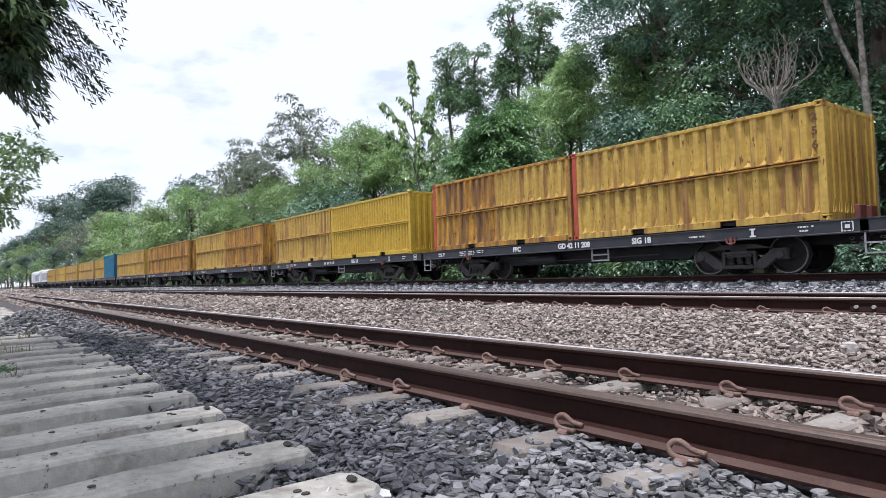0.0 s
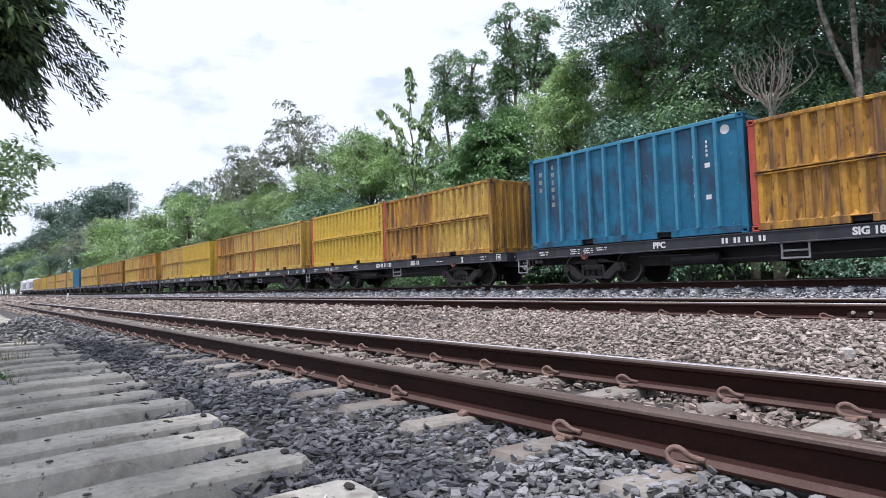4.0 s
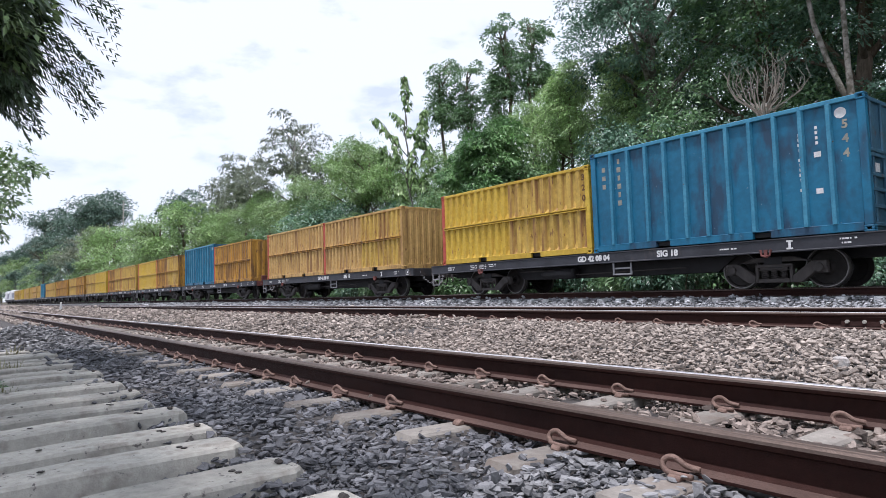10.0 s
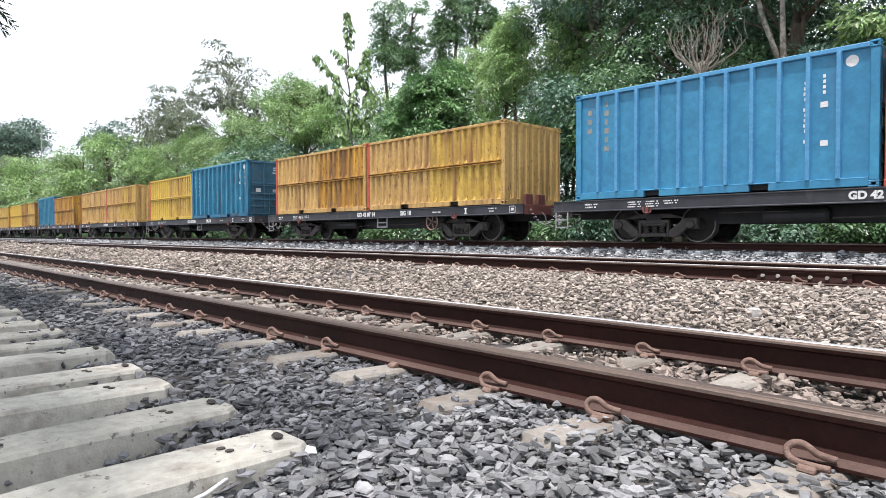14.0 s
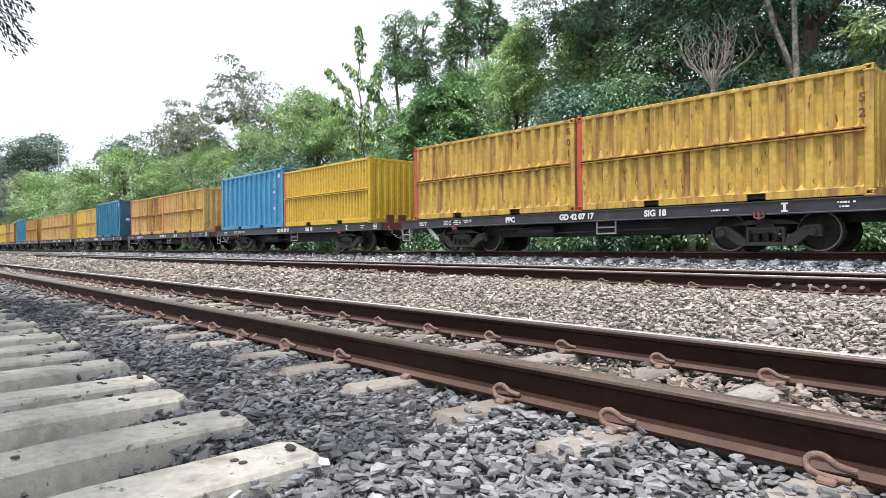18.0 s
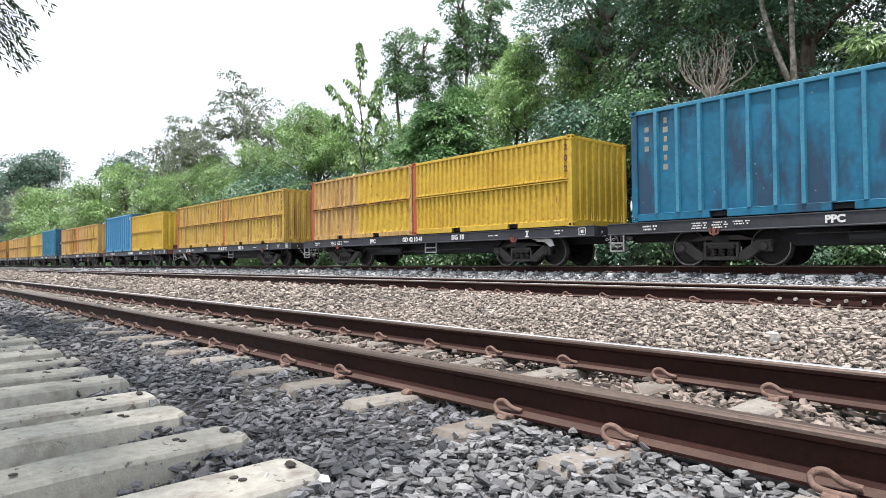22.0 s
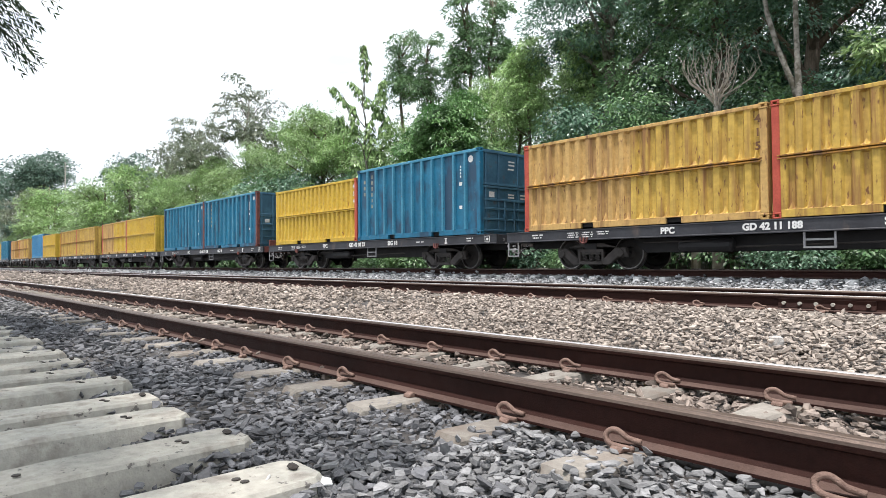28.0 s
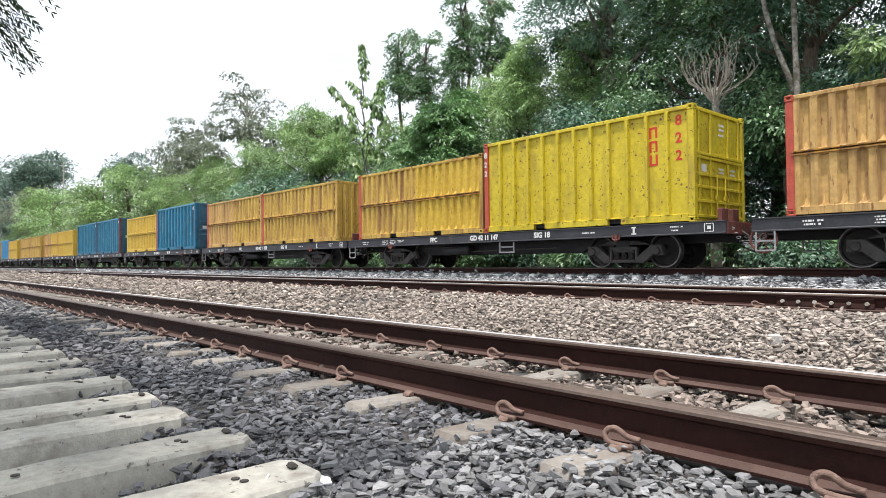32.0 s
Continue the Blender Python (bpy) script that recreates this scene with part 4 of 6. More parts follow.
def bogie_kit():
    """Side frame with its two springs and axle boxes, for the camera's side; y from the frame's middle plane."""
    z = WHEEL_R
    s = Shape()
    for d in (-1, 1):
        arm = [(-0.97, z + 0.13), (-0.70, z + 0.13), (-0.36, z - 0.13), (-0.36, z - 0.27), (-0.52, z - 0.27), (-0.80, z - 0.05), (-0.97, z - 0.02)]
        s.prism([(d * p, q) for p, q in arm], "y", -0.06, 0.06)
        s.box(*sorted((d * 0.30, d * 0.36)), -0.055, 0.055, z - 0.27, z + 0.10)
    s.box(-0.36, 0.36, -0.055, 0.055, z + 0.03, z + 0.10).box(-0.30, 0.30, -0.055, 0.055, z - 0.27, z - 0.19).box(-0.30, 0.30, -0.05, 0.05, z - 0.03, z - 0.005)
    s.prism([(-0.72, z + 0.13), (-0.34, z + 0.24), (0.34, z + 0.24), (0.72, z + 0.13), (0.30, z + 0.14), (-0.30, z + 0.14)], "y", -0.04, 0.05)
    frame_me = s.mesh("side_frame", M["bogie"], bevel=0.012)
    sp = Shape()
    for x in (-0.18, 0.0, 0.18):
        coil = [(x + 0.058 * math.cos(q), 0.045 * math.sin(q) - 0.01, z - 0.19 + 0.16 * q / 25.2) for q in (25.2 * j / 32 for j in range(33))]
        sp.tube(coil, 0.012, 5)
    sp.box(-0.26, 0.26, -0.045, 0.045, z - 0.005, z + 0.03)
    spring_me = sp.mesh("coil_spring", M["bogie"])
    box_me = Shape().lathe([(-0.09, 0.07), (-0.085, 0.085), (-0.03, 0.10), (0.06, 0.115)], (0, z), 10).box(-0.15, 0.15, -0.03, 0.06, z - 0.1, z + 0.12).mesh("axle_box", M["bogie"], bevel=0.008)
    bolster = Shape().box(-0.17, 0.17, -0.98, 0.98, z + 0.02, z + 0.24).mesh("bolster", M["black"])
    return frame_me, spring_me, box_me, bolster


def wheel_mesh(side):
    r = WHEEL_R
    rings = [(-0.075, 0.07), (-0.075, 0.10), (-0.02, 0.15), (-0.02, r - 0.075), (-0.06, r - 0.06), (-0.065, r - 0.012), (-0.05, r), (0.03, r + 0.002), (0.045, r + 0.026), (0.065, r + 0.022), (0.068, r - 0.07), (0.02, r - 0.09), (0.02, 0.15), (0.05, 0.10), (0.05, 0.07)]
    return Shape().lathe([(y * side, rr) for y, rr in rings], (0, 0), 32).mesh("wheel", M["wheel"])


def tread_mesh(side):
    r = WHEEL_R
    return Shape().lathe([(y * side, rr) for y, rr in [(-0.068, r - 0.028), (-0.0685, r - 0.010), (-0.052, r + 0.002), (0.031, r + 0.0035), (0.031, r - 0.02), (-0.05, r - 0.03), (-0.068, r - 0.028)]], (0, 0), 32, False).mesh("tyre", M["tread"])


WAGON_KIT = wagon_kit()
SIDE_ME, SPRING_ME, BOX_ME, BOLSTER_ME = bogie_kit()
WHEELS = {s: (wheel_mesh(s), tread_mesh(s)) for s in (1, -1)}
AXLE_ME = Shape().lathe([(-1.0, 0.055), (-0.62, 0.06), (-0.6, 0.075), (0.6, 0.075), (0.62, 0.06), (1.0, 0.055)], (0, 0), 10).mesh("wheelset", M["black"])
MOVERS, ROLLERS = [], []


def wagon(offset, number, sig, ppc):
    w = thing("flat_wagon", "low black container flat wagon with white stencilled lettering", "wagon", "wagons of the train")
    stops = offset in (-17.06, 10.0, 53.45, 67.82, 110.46, 138.17, 151.7)
    for name, me, text in WAGON_KIT:
        if name != "end_stop" or stops:
            p = part(name, me, w, text)
            if "red end beam" in text and not stops:
                paint_over(p, M["sill"])
                tagged(p, "dark grey end beam")
    if offset in (53.45, 165.6):
        bx, rim = (9.3, "clip") if offset == 53.45 else (-0.42, "rust_red")
        wheel = Shape().tube([(bx + 0.24 * math.cos(a), -1.2, DECK - 0.42 + 0.24 * math.sin(a)) for a in (2 * math.pi * j / 20 for j in range(21))], 0.022, 6, False)
        hand = part("brake_wheel", wheel.mesh("brake_wheel", M[rim]), w, "rusty red brake hand wheel" if rim == "rust_red" else "dusty brown brake hand wheel")
        for j in range(5):
            a = 2 * math.pi * j / 5
            part("spoke", Shape().tube([(bx, -1.2, DECK - 0.42), (bx + 0.24 * math.cos(a), -1.2, DECK - 0.42 + 0.24 * math.sin(a))], 0.014, 5).mesh("spoke", M[rim]), hand)
        part("hub", Shape().tube([(bx, -1.24, DECK - 0.42), (bx, -1.0, DECK - 0.42)], 0.04, 8).mesh("hub", M["bogie"]), hand)
    if offset == 96.7:
        splash = Shape().prism([(10.78, 0.70), (10.92, 0.74), (11.1, 0.715), (11.24, 0.735), (11.42, 0.66), (11.48, 0.52), (11.36, 0.49), (11.18, 0.61), (10.96, 0.63)], "y", -1.09, -1.06)
        part("white_rag", splash.mesh("white_rag", M["white"]), w, "white rag hanging over the bogie frame")
    if offset == 82.3:
        strip = Shape().prism([(0.42, 0.72), (0.56, 0.74), (0.72, 0.62), (0.98, 0.38), (1.0, 0.30), (0.84, 0.40), (0.62, 0.52)], "y", -1.09, -1.06)
        part("white_rag", strip.mesh("white_rag", M["white"]), w, "white rag hanging before the bogie")
    for xb in (1.86, 12.16 - 1.86):
        part("bolster", BOLSTER_ME, w, at=pose(xb, 0, 0))
        for side in (-1, 1):
            f = part("side_frame", SIDE_ME, w, "dusty cast bogie frame", at=pose(xb, side * 0.93, 0, 0, 0, 0 if side < 0 else 180))
            part("coil_spring", SPRING_ME, f)
            for dx in (-0.83, 0.83):
                part("axle_box", BOX_ME, f, at=pose(dx, 0, 0))
        for dx in (-0.83, 0.83):
            a = part("wheelset", AXLE_ME, w, at=pose(xb + dx, 0, WHEEL_R))
            for side in (-1, 1):
                wh = part("wheel", WHEELS[-side][0], a, at=pose(0, side * GAUGE / 2, 0))
                part("tyre", WHEELS[-side][1], a, "bright worn tyre", at=pose(0, side * GAUGE / 2, 0))
            ROLLERS.append((a, xb + dx))
    face = pose(0, -1.252, DECK - 0.135)
    if ppc:
        part("lettering", lettering("PPC", 0.185, M["white"], 0.009), w, at=face @ pose(4.0, 0, 0))
    if number:
        part("lettering", lettering(number, 0.185, M["white"], 0.009), w, at=face @ pose(6.1, 0, 0))
    else:
        bars(w, "lettering", M["white"], [(5.5 + 0.085 * i, 0, 0.05, 0.11) for i in (0, 1, 3, 4, 6, 7, 9, 10)], "white stencilled marks", face)
    if sig:
        part("lettering", lettering(sig, 0.19, M["white"], 0.008), w, at=face @ pose(8.15, 0, 0))
    small = [(0.45 + 0.0, 0.035, 0.34, 0.035), (0.45, -0.03, 0.30, 0.035)]
    small += [(1.55 + 0.42 * i, 0.05 - 0.05 * j, 0.32 - 0.05 * ((i + j) % 2), 0.026) for i in range(3) for j in range(3) if i + j < 4]
    small += [(9.55, 0.0, 0.36, 0.03), (10.75, 0.07, 0.12, 0.03), (10.75, -0.07, 0.12, 0.03), (10.75, 0, 0.05, 0.12), (11.75, 0.045, 0.28, 0.03), (11.72, -0.03, 0.16, 0.03)]
    small += [(12.45, 0.08, 0.20, 0.018), (12.45, -0.08, 0.20, 0.018), (12.36, 0, 0.018, 0.15), (12.54, 0, 0.018, 0.15), (12.45, 0.0, 0.08, 0.07)]
    bars(w, "stencil", M["white"], small, "small white stencilled panels", face)
    MOVERS.append((w, offset, RAIL_TOP))
    return w


def slots_for(code, rear_code=""):
    """Paint of one container by a short code; r: red front posts."""
    p = M[code[:2]]
    front = M["red"] if "r" in code else (M["rust_red"] if "q" in code else p)
    rear = M["red" if code[0] == "y" else "rust_red"] if "Q" in code else p
    door = M["b3"] if code[0] == "b" else p
    mid = {"y1": M["y3"], "y4": M["y3"]}.get(code[:2], p)
    # rim: ribs and top rails get the paler paint that stands for sunlight
    rim = {"b1": M["b4"], "b2": M["b5"]}.get(code[:2], p)
    return {"paint": p, "paint_rear": M[rear_code or code[:2]], "rim": rim, "end": p, "rear": rear, "front": front, "mid": mid, "door": door}


LOOKS = {"y1": "weathered yellow corrugated steel coal container", "y2": "bright yellow corrugated steel coal container", "y3": "yellow corrugated coal container streaked with rust",
         "y4": "faded tan-yellow corrugated coal container", "y5": "lemon-yellow ribbed steel container", "b1": "teal-blue ribbed steel container with scuffed paint", "b2": "light blue ribbed steel container"}


# containers whose rear half was repainted or has rusted differently: wagon, place on it
REPAINTED = {(-17.06, 0): "y1", (-3.8, 1): "y1", (53.45, 0): "y3", (53.45, 1): "y1", (96.7, 0): "y2", (138.17, 0): "y1", (24.4, 1): "y1", (151.7, 0): "y2", (38.85, 0): "y1", (165.6, 0): "y1"}


# bright yellow containers with the wide-pitched sheets of the older ones: wagon, place on it
WIDE = {(-3.8, 0), (38.85, 0), (124.4, 0)}


def load(offset, k, code, digits=None):
    kind = "panel" if code[0] == "b" or code[:2] == "y5" else "close" if code[:2] == "y2" and (offset, k) not in WIDE else "half"
    label = LOOKS[code[:2]] + (" with red front posts" if "r" in code else "")
    c = container(kind, label, slots_for(code, REPAINTED.get((offset, k), "")))
    if digits:
        col = M["letter_tan"] if kind == "panel" and code[0] == "b" else M["letter_red"] if code[:2] == "y5" else M["white"] if "Q" in code else M["letter_dark"]
        h = 2.46 if kind == "panel" else 2.235
        size = 0.30 if code[:2] == "y5" else 0.21
        for j, d in enumerate(digits):
            part("lettering", lettering(d, size, col, 0.008), c, "painted figure", at=pose(LONG - (0.36 if kind == "panel" else 0.17), -HALF - 0.0035 + (0.06 if kind == "panel" else 0), h - (0.5 if code[0] == "b" else 0.30) - j * size * 1.25))
    if code[:2] == "y5":
        for j, d in enumerate(digits):
            part("lettering", lettering(d, 0.2, M["white"], 0.006), c, "white painted figure", at=pose(0.075, -HALF - 0.0035, 2.12 - j * 0.25))
        cells = []
        for j in range(3):
            z = 1.98 - j * 0.30
            cells += [(5.03, z, 0.05, 0.24), (5.17, z, 0.05, 0.24), (5.10, z + (0.10 if j < 2 else -0.10), 0.1, 0.05)]
        bars(c, "owner_mark", M["letter_red"], cells, "red painted owner mark as bars", pose(0, -HALF + 0.057, 0))
    if code[0] == "b":
        y = -HALF + 0.057
        bars(c, "owner_mark", M["letter_tan"], [(0.36, 2.02 - 0.21 * j, 0.10, 0.11) for j in range(3)], "worn tan painted mark as bars", pose(0, y, 0))
        bars(c, "name_mark", M["letter_tan"], [(0.80, 2.16 - 0.2 * j, 0.07 + 0.04 * (j % 2), 0.12) for j in (0, 1, 2, 3, 4, 5)], "worn tan lettering as bars", pose(0, y, 0))
        bars(c, "code_mark", M["white"], [(4.90, 1.92 - 0.095 * j, 0.04 + 0.015 * (j % 3), 0.06) for j in range(12) if j not in (4, 10)] + [(5.2, 2.0 - 0.095 * j, 0.045, 0.06) for j in range(4)] + [(5.2, 1.5, 0.12, 0.10), (5.2, 0.82, 0.12, 0.10)],
             "white painted code as bars", pose(0, y, 0))
        badge = Shape().lathe([(-0.002, 0.10), (0.0, 0.10)], (5.62, 2.18), 20).mesh("badge", M["white"])
        part("badge", badge, c, "round white badge", at=pose(0, y, 0))
    MOVERS.append((c, offset + k * 6.11, RAIL_TOP + DECK))
    return c


# where each wagon's front container face stands at the start, and what it carries
TRAIN = [(-141.9, "", "", "y1", "y1"), (-128.0, "", "", "y1", "y2"), (-114.2, "", "", "y4", "y1"), (-100.3, "", "", "y1", "y4"), (-86.3, "", "", "y1", "b1"), (-72.4, "", "", "y1", "y1"),
         (-58.5, "", "", "y3", "y3"), (-44.5, "", "", "y1", "y3"), (-30.6, "", "SIG 18", "y1", "y2"),
         (-17.06, "GD 42 11 208", "SIG 18", "y3r", "y1r256"), (-3.8, "GD 42 11 123", "SIG 18", "y2r277", "y3r"), (10.0, "", "SIG 18", "b1", "y3r"), (24.4, "GD 42 08 05", "SIG 18", "y4r", "y4r"),
         (38.85, "GD 42 08 04", "SIG 18", "y2r320", "b1_544"), (53.45, "GD 42 07 14", "SIG 18", "y4r", "y4r"), (67.82, "GD 42 07 07", "SIG 18", "b2", "y2r"), (82.3, "GD 42 07 17", "SIG 18", "y1r501", "y1r152"),
         (96.7, "GD 42 10 41", "SIG 18", "y4r", "y2r202"), (110.46, "GD 42 11 138", "SIG 18", "b1Q", "b1Q"), (124.4, "GD 42 08 23", "SIG 18", "y2Q434", "b1"), (138.17, "GD 42 11 188", "SIG 18", "y4r415", "y1r435"),
         (151.7, "GD 42 11 147", "SIG 18", "y1r", "y5r822"), (165.6, "", "SIG 18", "y4r", "y1r"), (179.4, "", "SIG 18", "y1r", "y4r")]
for off, number, sig, one, two in TRAIN:
    wagon(off, number, sig, bool(sig) and "42 0" not in number or number[6:] in ("08 23", "07 17"))
    for k, code in enumerate((one, two)):
        load(off, k, code, code[3:6] if len(code) > 5 else None)


def locomotive(offset):
    """A white hood-unit diesel on two three-axle bogies; x from its front end."""
    w = thing("locomotive", "white diesel locomotive with grey side panels", "locomotive", "locomotives at the head of the train")
    L = 17.0
    part("frame", Shape().box(0, L, -1.3, 1.3, 0.75, 1.15).mesh("frame", M["black"], bevel=0.02), w)
    hood = Shape().prism([(-0.95, 1.15), (0.95, 1.15), (0.95, 3.35), (0.7, 3.6), (-0.7, 3.6), (-0.95, 3.35)], "x", 4.6, L - 0.6)
    part("long_hood", hood.mesh("long_hood", M["loco_white"], bevel=0.03), w)
    part("short_hood", Shape().prism([(-0.95, 1.15), (0.95, 1.15), (0.95, 2.5), (0.8, 2.7), (-0.8, 2.7), (-0.95, 2.5)], "x", 0.5, 2.2).mesh("short_hood", M["loco_white"], bevel=0.03), w)
    cab = part("cab", Shape().prism([(-1.32, 1.15), (1.32, 1.15), (1.32, 3.3), (0.9, 3.72), (-0.9, 3.72), (-1.32, 3.3)], "x", 2.2, 4.6).mesh("cab", M["loco_white"], bevel=0.03), w)
    for y in (-1.325, 1.325):
        part("window", Shape().box(2.6, 4.2, y - 0.01, y + 0.01, 2.4, 3.1).mesh("window", M["glass"]), cab)
    for x in (6.0, 8.2, 10.4, 12.6, 14.6):
        for y in (-0.96, 0.96):
            part("side_grille", Shape().box(x, x + 1.5, y - 0.015, y + 0.015, 1.5, 2.9).mesh("side_grille", M["loco_grey"]), w)
    part("fuel_tank", Shape().box(6.6, 10.4, -1.2, 1.2, 0.25, 0.75).mesh("fuel_tank", M["black"], bevel=0.05), w)
    for xb in (3.4, L - 3.4):
        for side in (-1, 1):
            part("side_frame", Shape().prism([(-2.2, 0.5), (2.2, 0.5), (2.2, 0.8), (-2.2, 0.8)], "y", side * 0.95 - 0.07, side * 0.95 + 0.07).mesh("side_frame", M["black"], bevel=0.03), w, at=pose(xb, 0, 0))
        for dx in (-1.6, 0, 1.6):
            a = part("wheelset", AXLE_ME, w, at=pose(xb + dx, 0, WHEEL_R))
            for side in (-1, 1):
                part("wheel", WHEELS[-side][0], a, at=pose(0, side * GAUGE / 2, 0))
            ROLLERS.append((a, xb + dx))
    MOVERS.append((w, offset, RAIL_TOP))


locomotive(-160.6)
locomotive(-178.6)

# ---- trees and undergrowth ----


def leaves(name, clumps, per, radius, length, width, droop, mat, seed, outward=0.6):
    """Many small pointed leaves in flat, layered sprays. clumps: centres and the crown's own outward directions."""
    g = np.random.default_rng(seed)
    c, out = clumps
    n = len(c) * per
    up = out * np.array([0.55, 0.55, 0.15]) + np.array([0, 0, 1.0]) + g.normal(size=c.shape) * 0.22
    up = np.repeat(up / np.linalg.norm(up, axis=1, keepdims=True), per, 0)
    size = np.repeat(radius * g.uniform(0.6, 1.35, (len(c), 1)), per, 0)
    ray = np.cross(up, g.normal(size=(n, 3)))
    ray /= np.linalg.norm(ray, axis=1, keepdims=True) + 1e-6
    far = np.sqrt(g.uniform(0, 1, (n, 1)))
    base = np.repeat(c, per, 0) + ray * far * size * 1.5 + up * size * (g.normal(size=(n, 1)) * 0.22 - 0.35 * far * far)
    d = ray * 0.8 + np.repeat(out, per, 0) * outward * 0.5 + g.normal(size=(n, 3)) * 0.4 + np.array([0, 0, -droop * 0.6])
    d /= np.linalg.norm(d, axis=1, keepdims=True)
    s = np.cross(d, up + g.normal(size=(n, 3)) * 0.38)
    s /= np.linalg.norm(s, axis=1, keepdims=True) + 1e-6
    L = length * g.uniform(0.6, 1.25, (n, 1))
    W = width * g.uniform(0.7, 1.2, (n, 1))
    mid = base + d * L * 0.45
    v = np.stack([base, mid + s * W / 2, base + d * L + np.array([0, 0, -0.12]) * L, mid - s * W / 2], 1).reshape(-1, 3)
    return bulk(name, v, np.arange(len(v)).reshape(-1, 4), mat)


def crown(blobs, count, seed, inner=0.55):
    """Clump centres spread over the shells of several ellipsoids (x, y, z, rx, ry, rz)."""
    g = np.random.default_rng(seed)
    b = np.array(blobs, dtype=float)
    w = b[:, 3] * b[:, 5]
    i = g.choice(len(b), count, p=w / w.sum())
    u = g.normal(size=(count, 3))
    u /= np.linalg.norm(u, axis=1, keepdims=True)
    c = b[i, :3] + u * b[i, 3:] * g.uniform(inner, 1.0, (count, 1)) ** 0.7
    return c, u


def limb(s, a, b, r0, r1, g, sag=0.15, steps=5, sides=6):
    a, b = np.array(a, float), np.array(b, float)
    pts = [a + (b - a) * t + np.array([g.normal() * 0.12, g.normal() * 0.12, sag * math.sin(math.pi * t)]) * (0 < t < 1) for t in np.linspace(0, 1, steps)]
    s.tube(pts, list(np.linspace(r0, r1, steps)), sides)


def broad_blobs(h, spread, seed, low=0.25, lumps=9, core=0.62):
    g = np.random.default_rng(seed)
    out = [(0, 0, h * 0.72, spread * core, spread * core, h * 0.32 * core)]
    for i in range(lumps):
        a = 2 * math.pi * i / lumps + g.uniform(-0.4, 0.4)
        z = h * g.uniform(low + 0.1, 0.92)
        r = spread * (0.75 if z < h * 0.7 else 0.42) * g.uniform(0.7, 1.05)
        k = spread * g.uniform(0.28, 0.42)
        out.append((r * math.cos(a), r * math.sin(a), z, k, k, k * g.uniform(0.65, 0.95)))
    return out


def tree_meshes(h, spread, seed, leaf, bark, count, per, size, low=0.25, lumps=9, girth=0.022, droop=0.3, radius=0.45, lean=0.0, core=0.62):
    g = np.random.default_rng(seed)
    blobs = broad_blobs(h, spread, seed, low, lumps, core)
    s = Shape()
    limb(s, (0, 0, -0.3), (lean * h, 0, h * 0.5), h * girth, h * girth * 0.7, g, 0, 6, 9)
    limb(s, (lean * h, 0, h * 0.5), (lean * h * 1.2, 0.2, h * 0.88), h * girth * 0.7, h * girth * 0.25, g, 0, 5, 8)
    for b in blobs[1:]:
        z0 = max(h * 0.2, b[2] - spread * 0.5)
        limb(s, (lean * z0, 0, z0), b[:3], h * girth * 0.38, h * girth * 0.08, g, 0.2)
    trunk = s.mesh("trunk", M[bark], smooth=True)
    return trunk, leaves("crown", crown(blobs, count, seed), per, radius, size, size * 0.42, droop, M[leaf], seed)


def plant(name, label, category, meshes, x, y, turn=0.0, size=1.0, group="", stretch=1.0):
    t = thing(name, label, category, group, at=pose(x, y, ground_z(y) - 0.05, 0, 0, turn) @ Matrix.Diagonal((size, size, size * stretch, 1)))
    for part_name, me in zip(("trunk", "crown"), meshes):
        if me:
            part(part_name, me, t)
    return t


BROAD = [tree_meshes(14.5, 4.6, 11, "leaf_dark", "bark", 210, 128, 0.185, lumps=13, radius=0.5), tree_meshes(14.0, 4.2, 12, "leaf_mid", "bark", 200, 128, 0.185, lumps=12, radius=0.48),
         tree_meshes(15.5, 4.4, 13, "leaf_dark", "bark_pale", 210, 128, 0.18, lumps=13, radius=0.5)]
AIRY = tree_meshes(17.6, 1.85, 21, "leaf_mid", "bark", 84, 92, 0.2, 0.55, 12, 0.010, radius=0.34, core=0.45)
GREY = tree_meshes(17.0, 4.1, 22, "leaf_grey", "bark_pale", 130, 56, 0.28, 0.5, 12, 0.009, droop=0.9, radius=0.4, core=0.2)
ROUND = tree_meshes(8.8, 2.5, 31, "leaf_round", "bark", 190, 150, 0.185, 0.2, 9, 0.02, droop=0.5, radius=0.4)
PLUME = tree_meshes(13.0, 2.3, 41, "leaf_plume", "bark", 150, 150, 0.17, 0.2, 11, 0.010, droop=0.5, radius=0.42)
LEAFY = [tree_meshes(11.5, 3.7, 51, "leaf_light", "bark", 130, 150, 0.185, 0.12, 11, radius=0.5), tree_meshes(11.0, 3.9, 52, "leaf_fresh", "bark", 130, 150, 0.185, 0.12, 11, radius=0.5),
         tree_meshes(11.0, 3.5, 53, "leaf_fresh", "bark", 130, 150, 0.18, 0.12, 10, radius=0.5)]
FAR = [tree_meshes(14.0, 4.8, 61, "leaf_far", "bark", 116, 64, 0.38, 0.08, 12, radius=0.8, core=0.5), tree_meshes(13.0, 5.0, 62, "leaf_fresh", "bark", 116, 64, 0.38, 0.08, 12, radius=0.8, core=0.5),
       tree_meshes(12.0, 4.8, 63, "leaf_light", "bark", 116, 64, 0.38, 0.08, 12, radius=0.8, core=0.5), tree_meshes(14.0, 4.2, 64, "leaf_grey", "bark", 90, 66, 0.34, 0.2, 12, radius=0.75, core=0.3)]
UNDER = [tree_meshes(5.0, 2.3, 65, "leaf_dark", "bark", 96, 78, 0.18, 0.05, 9, radius=0.42), tree_meshes(5.4, 2.1, 66, "leaf_mid", "bark", 96, 78, 0.18, 0.05, 9, radius=0.42)]


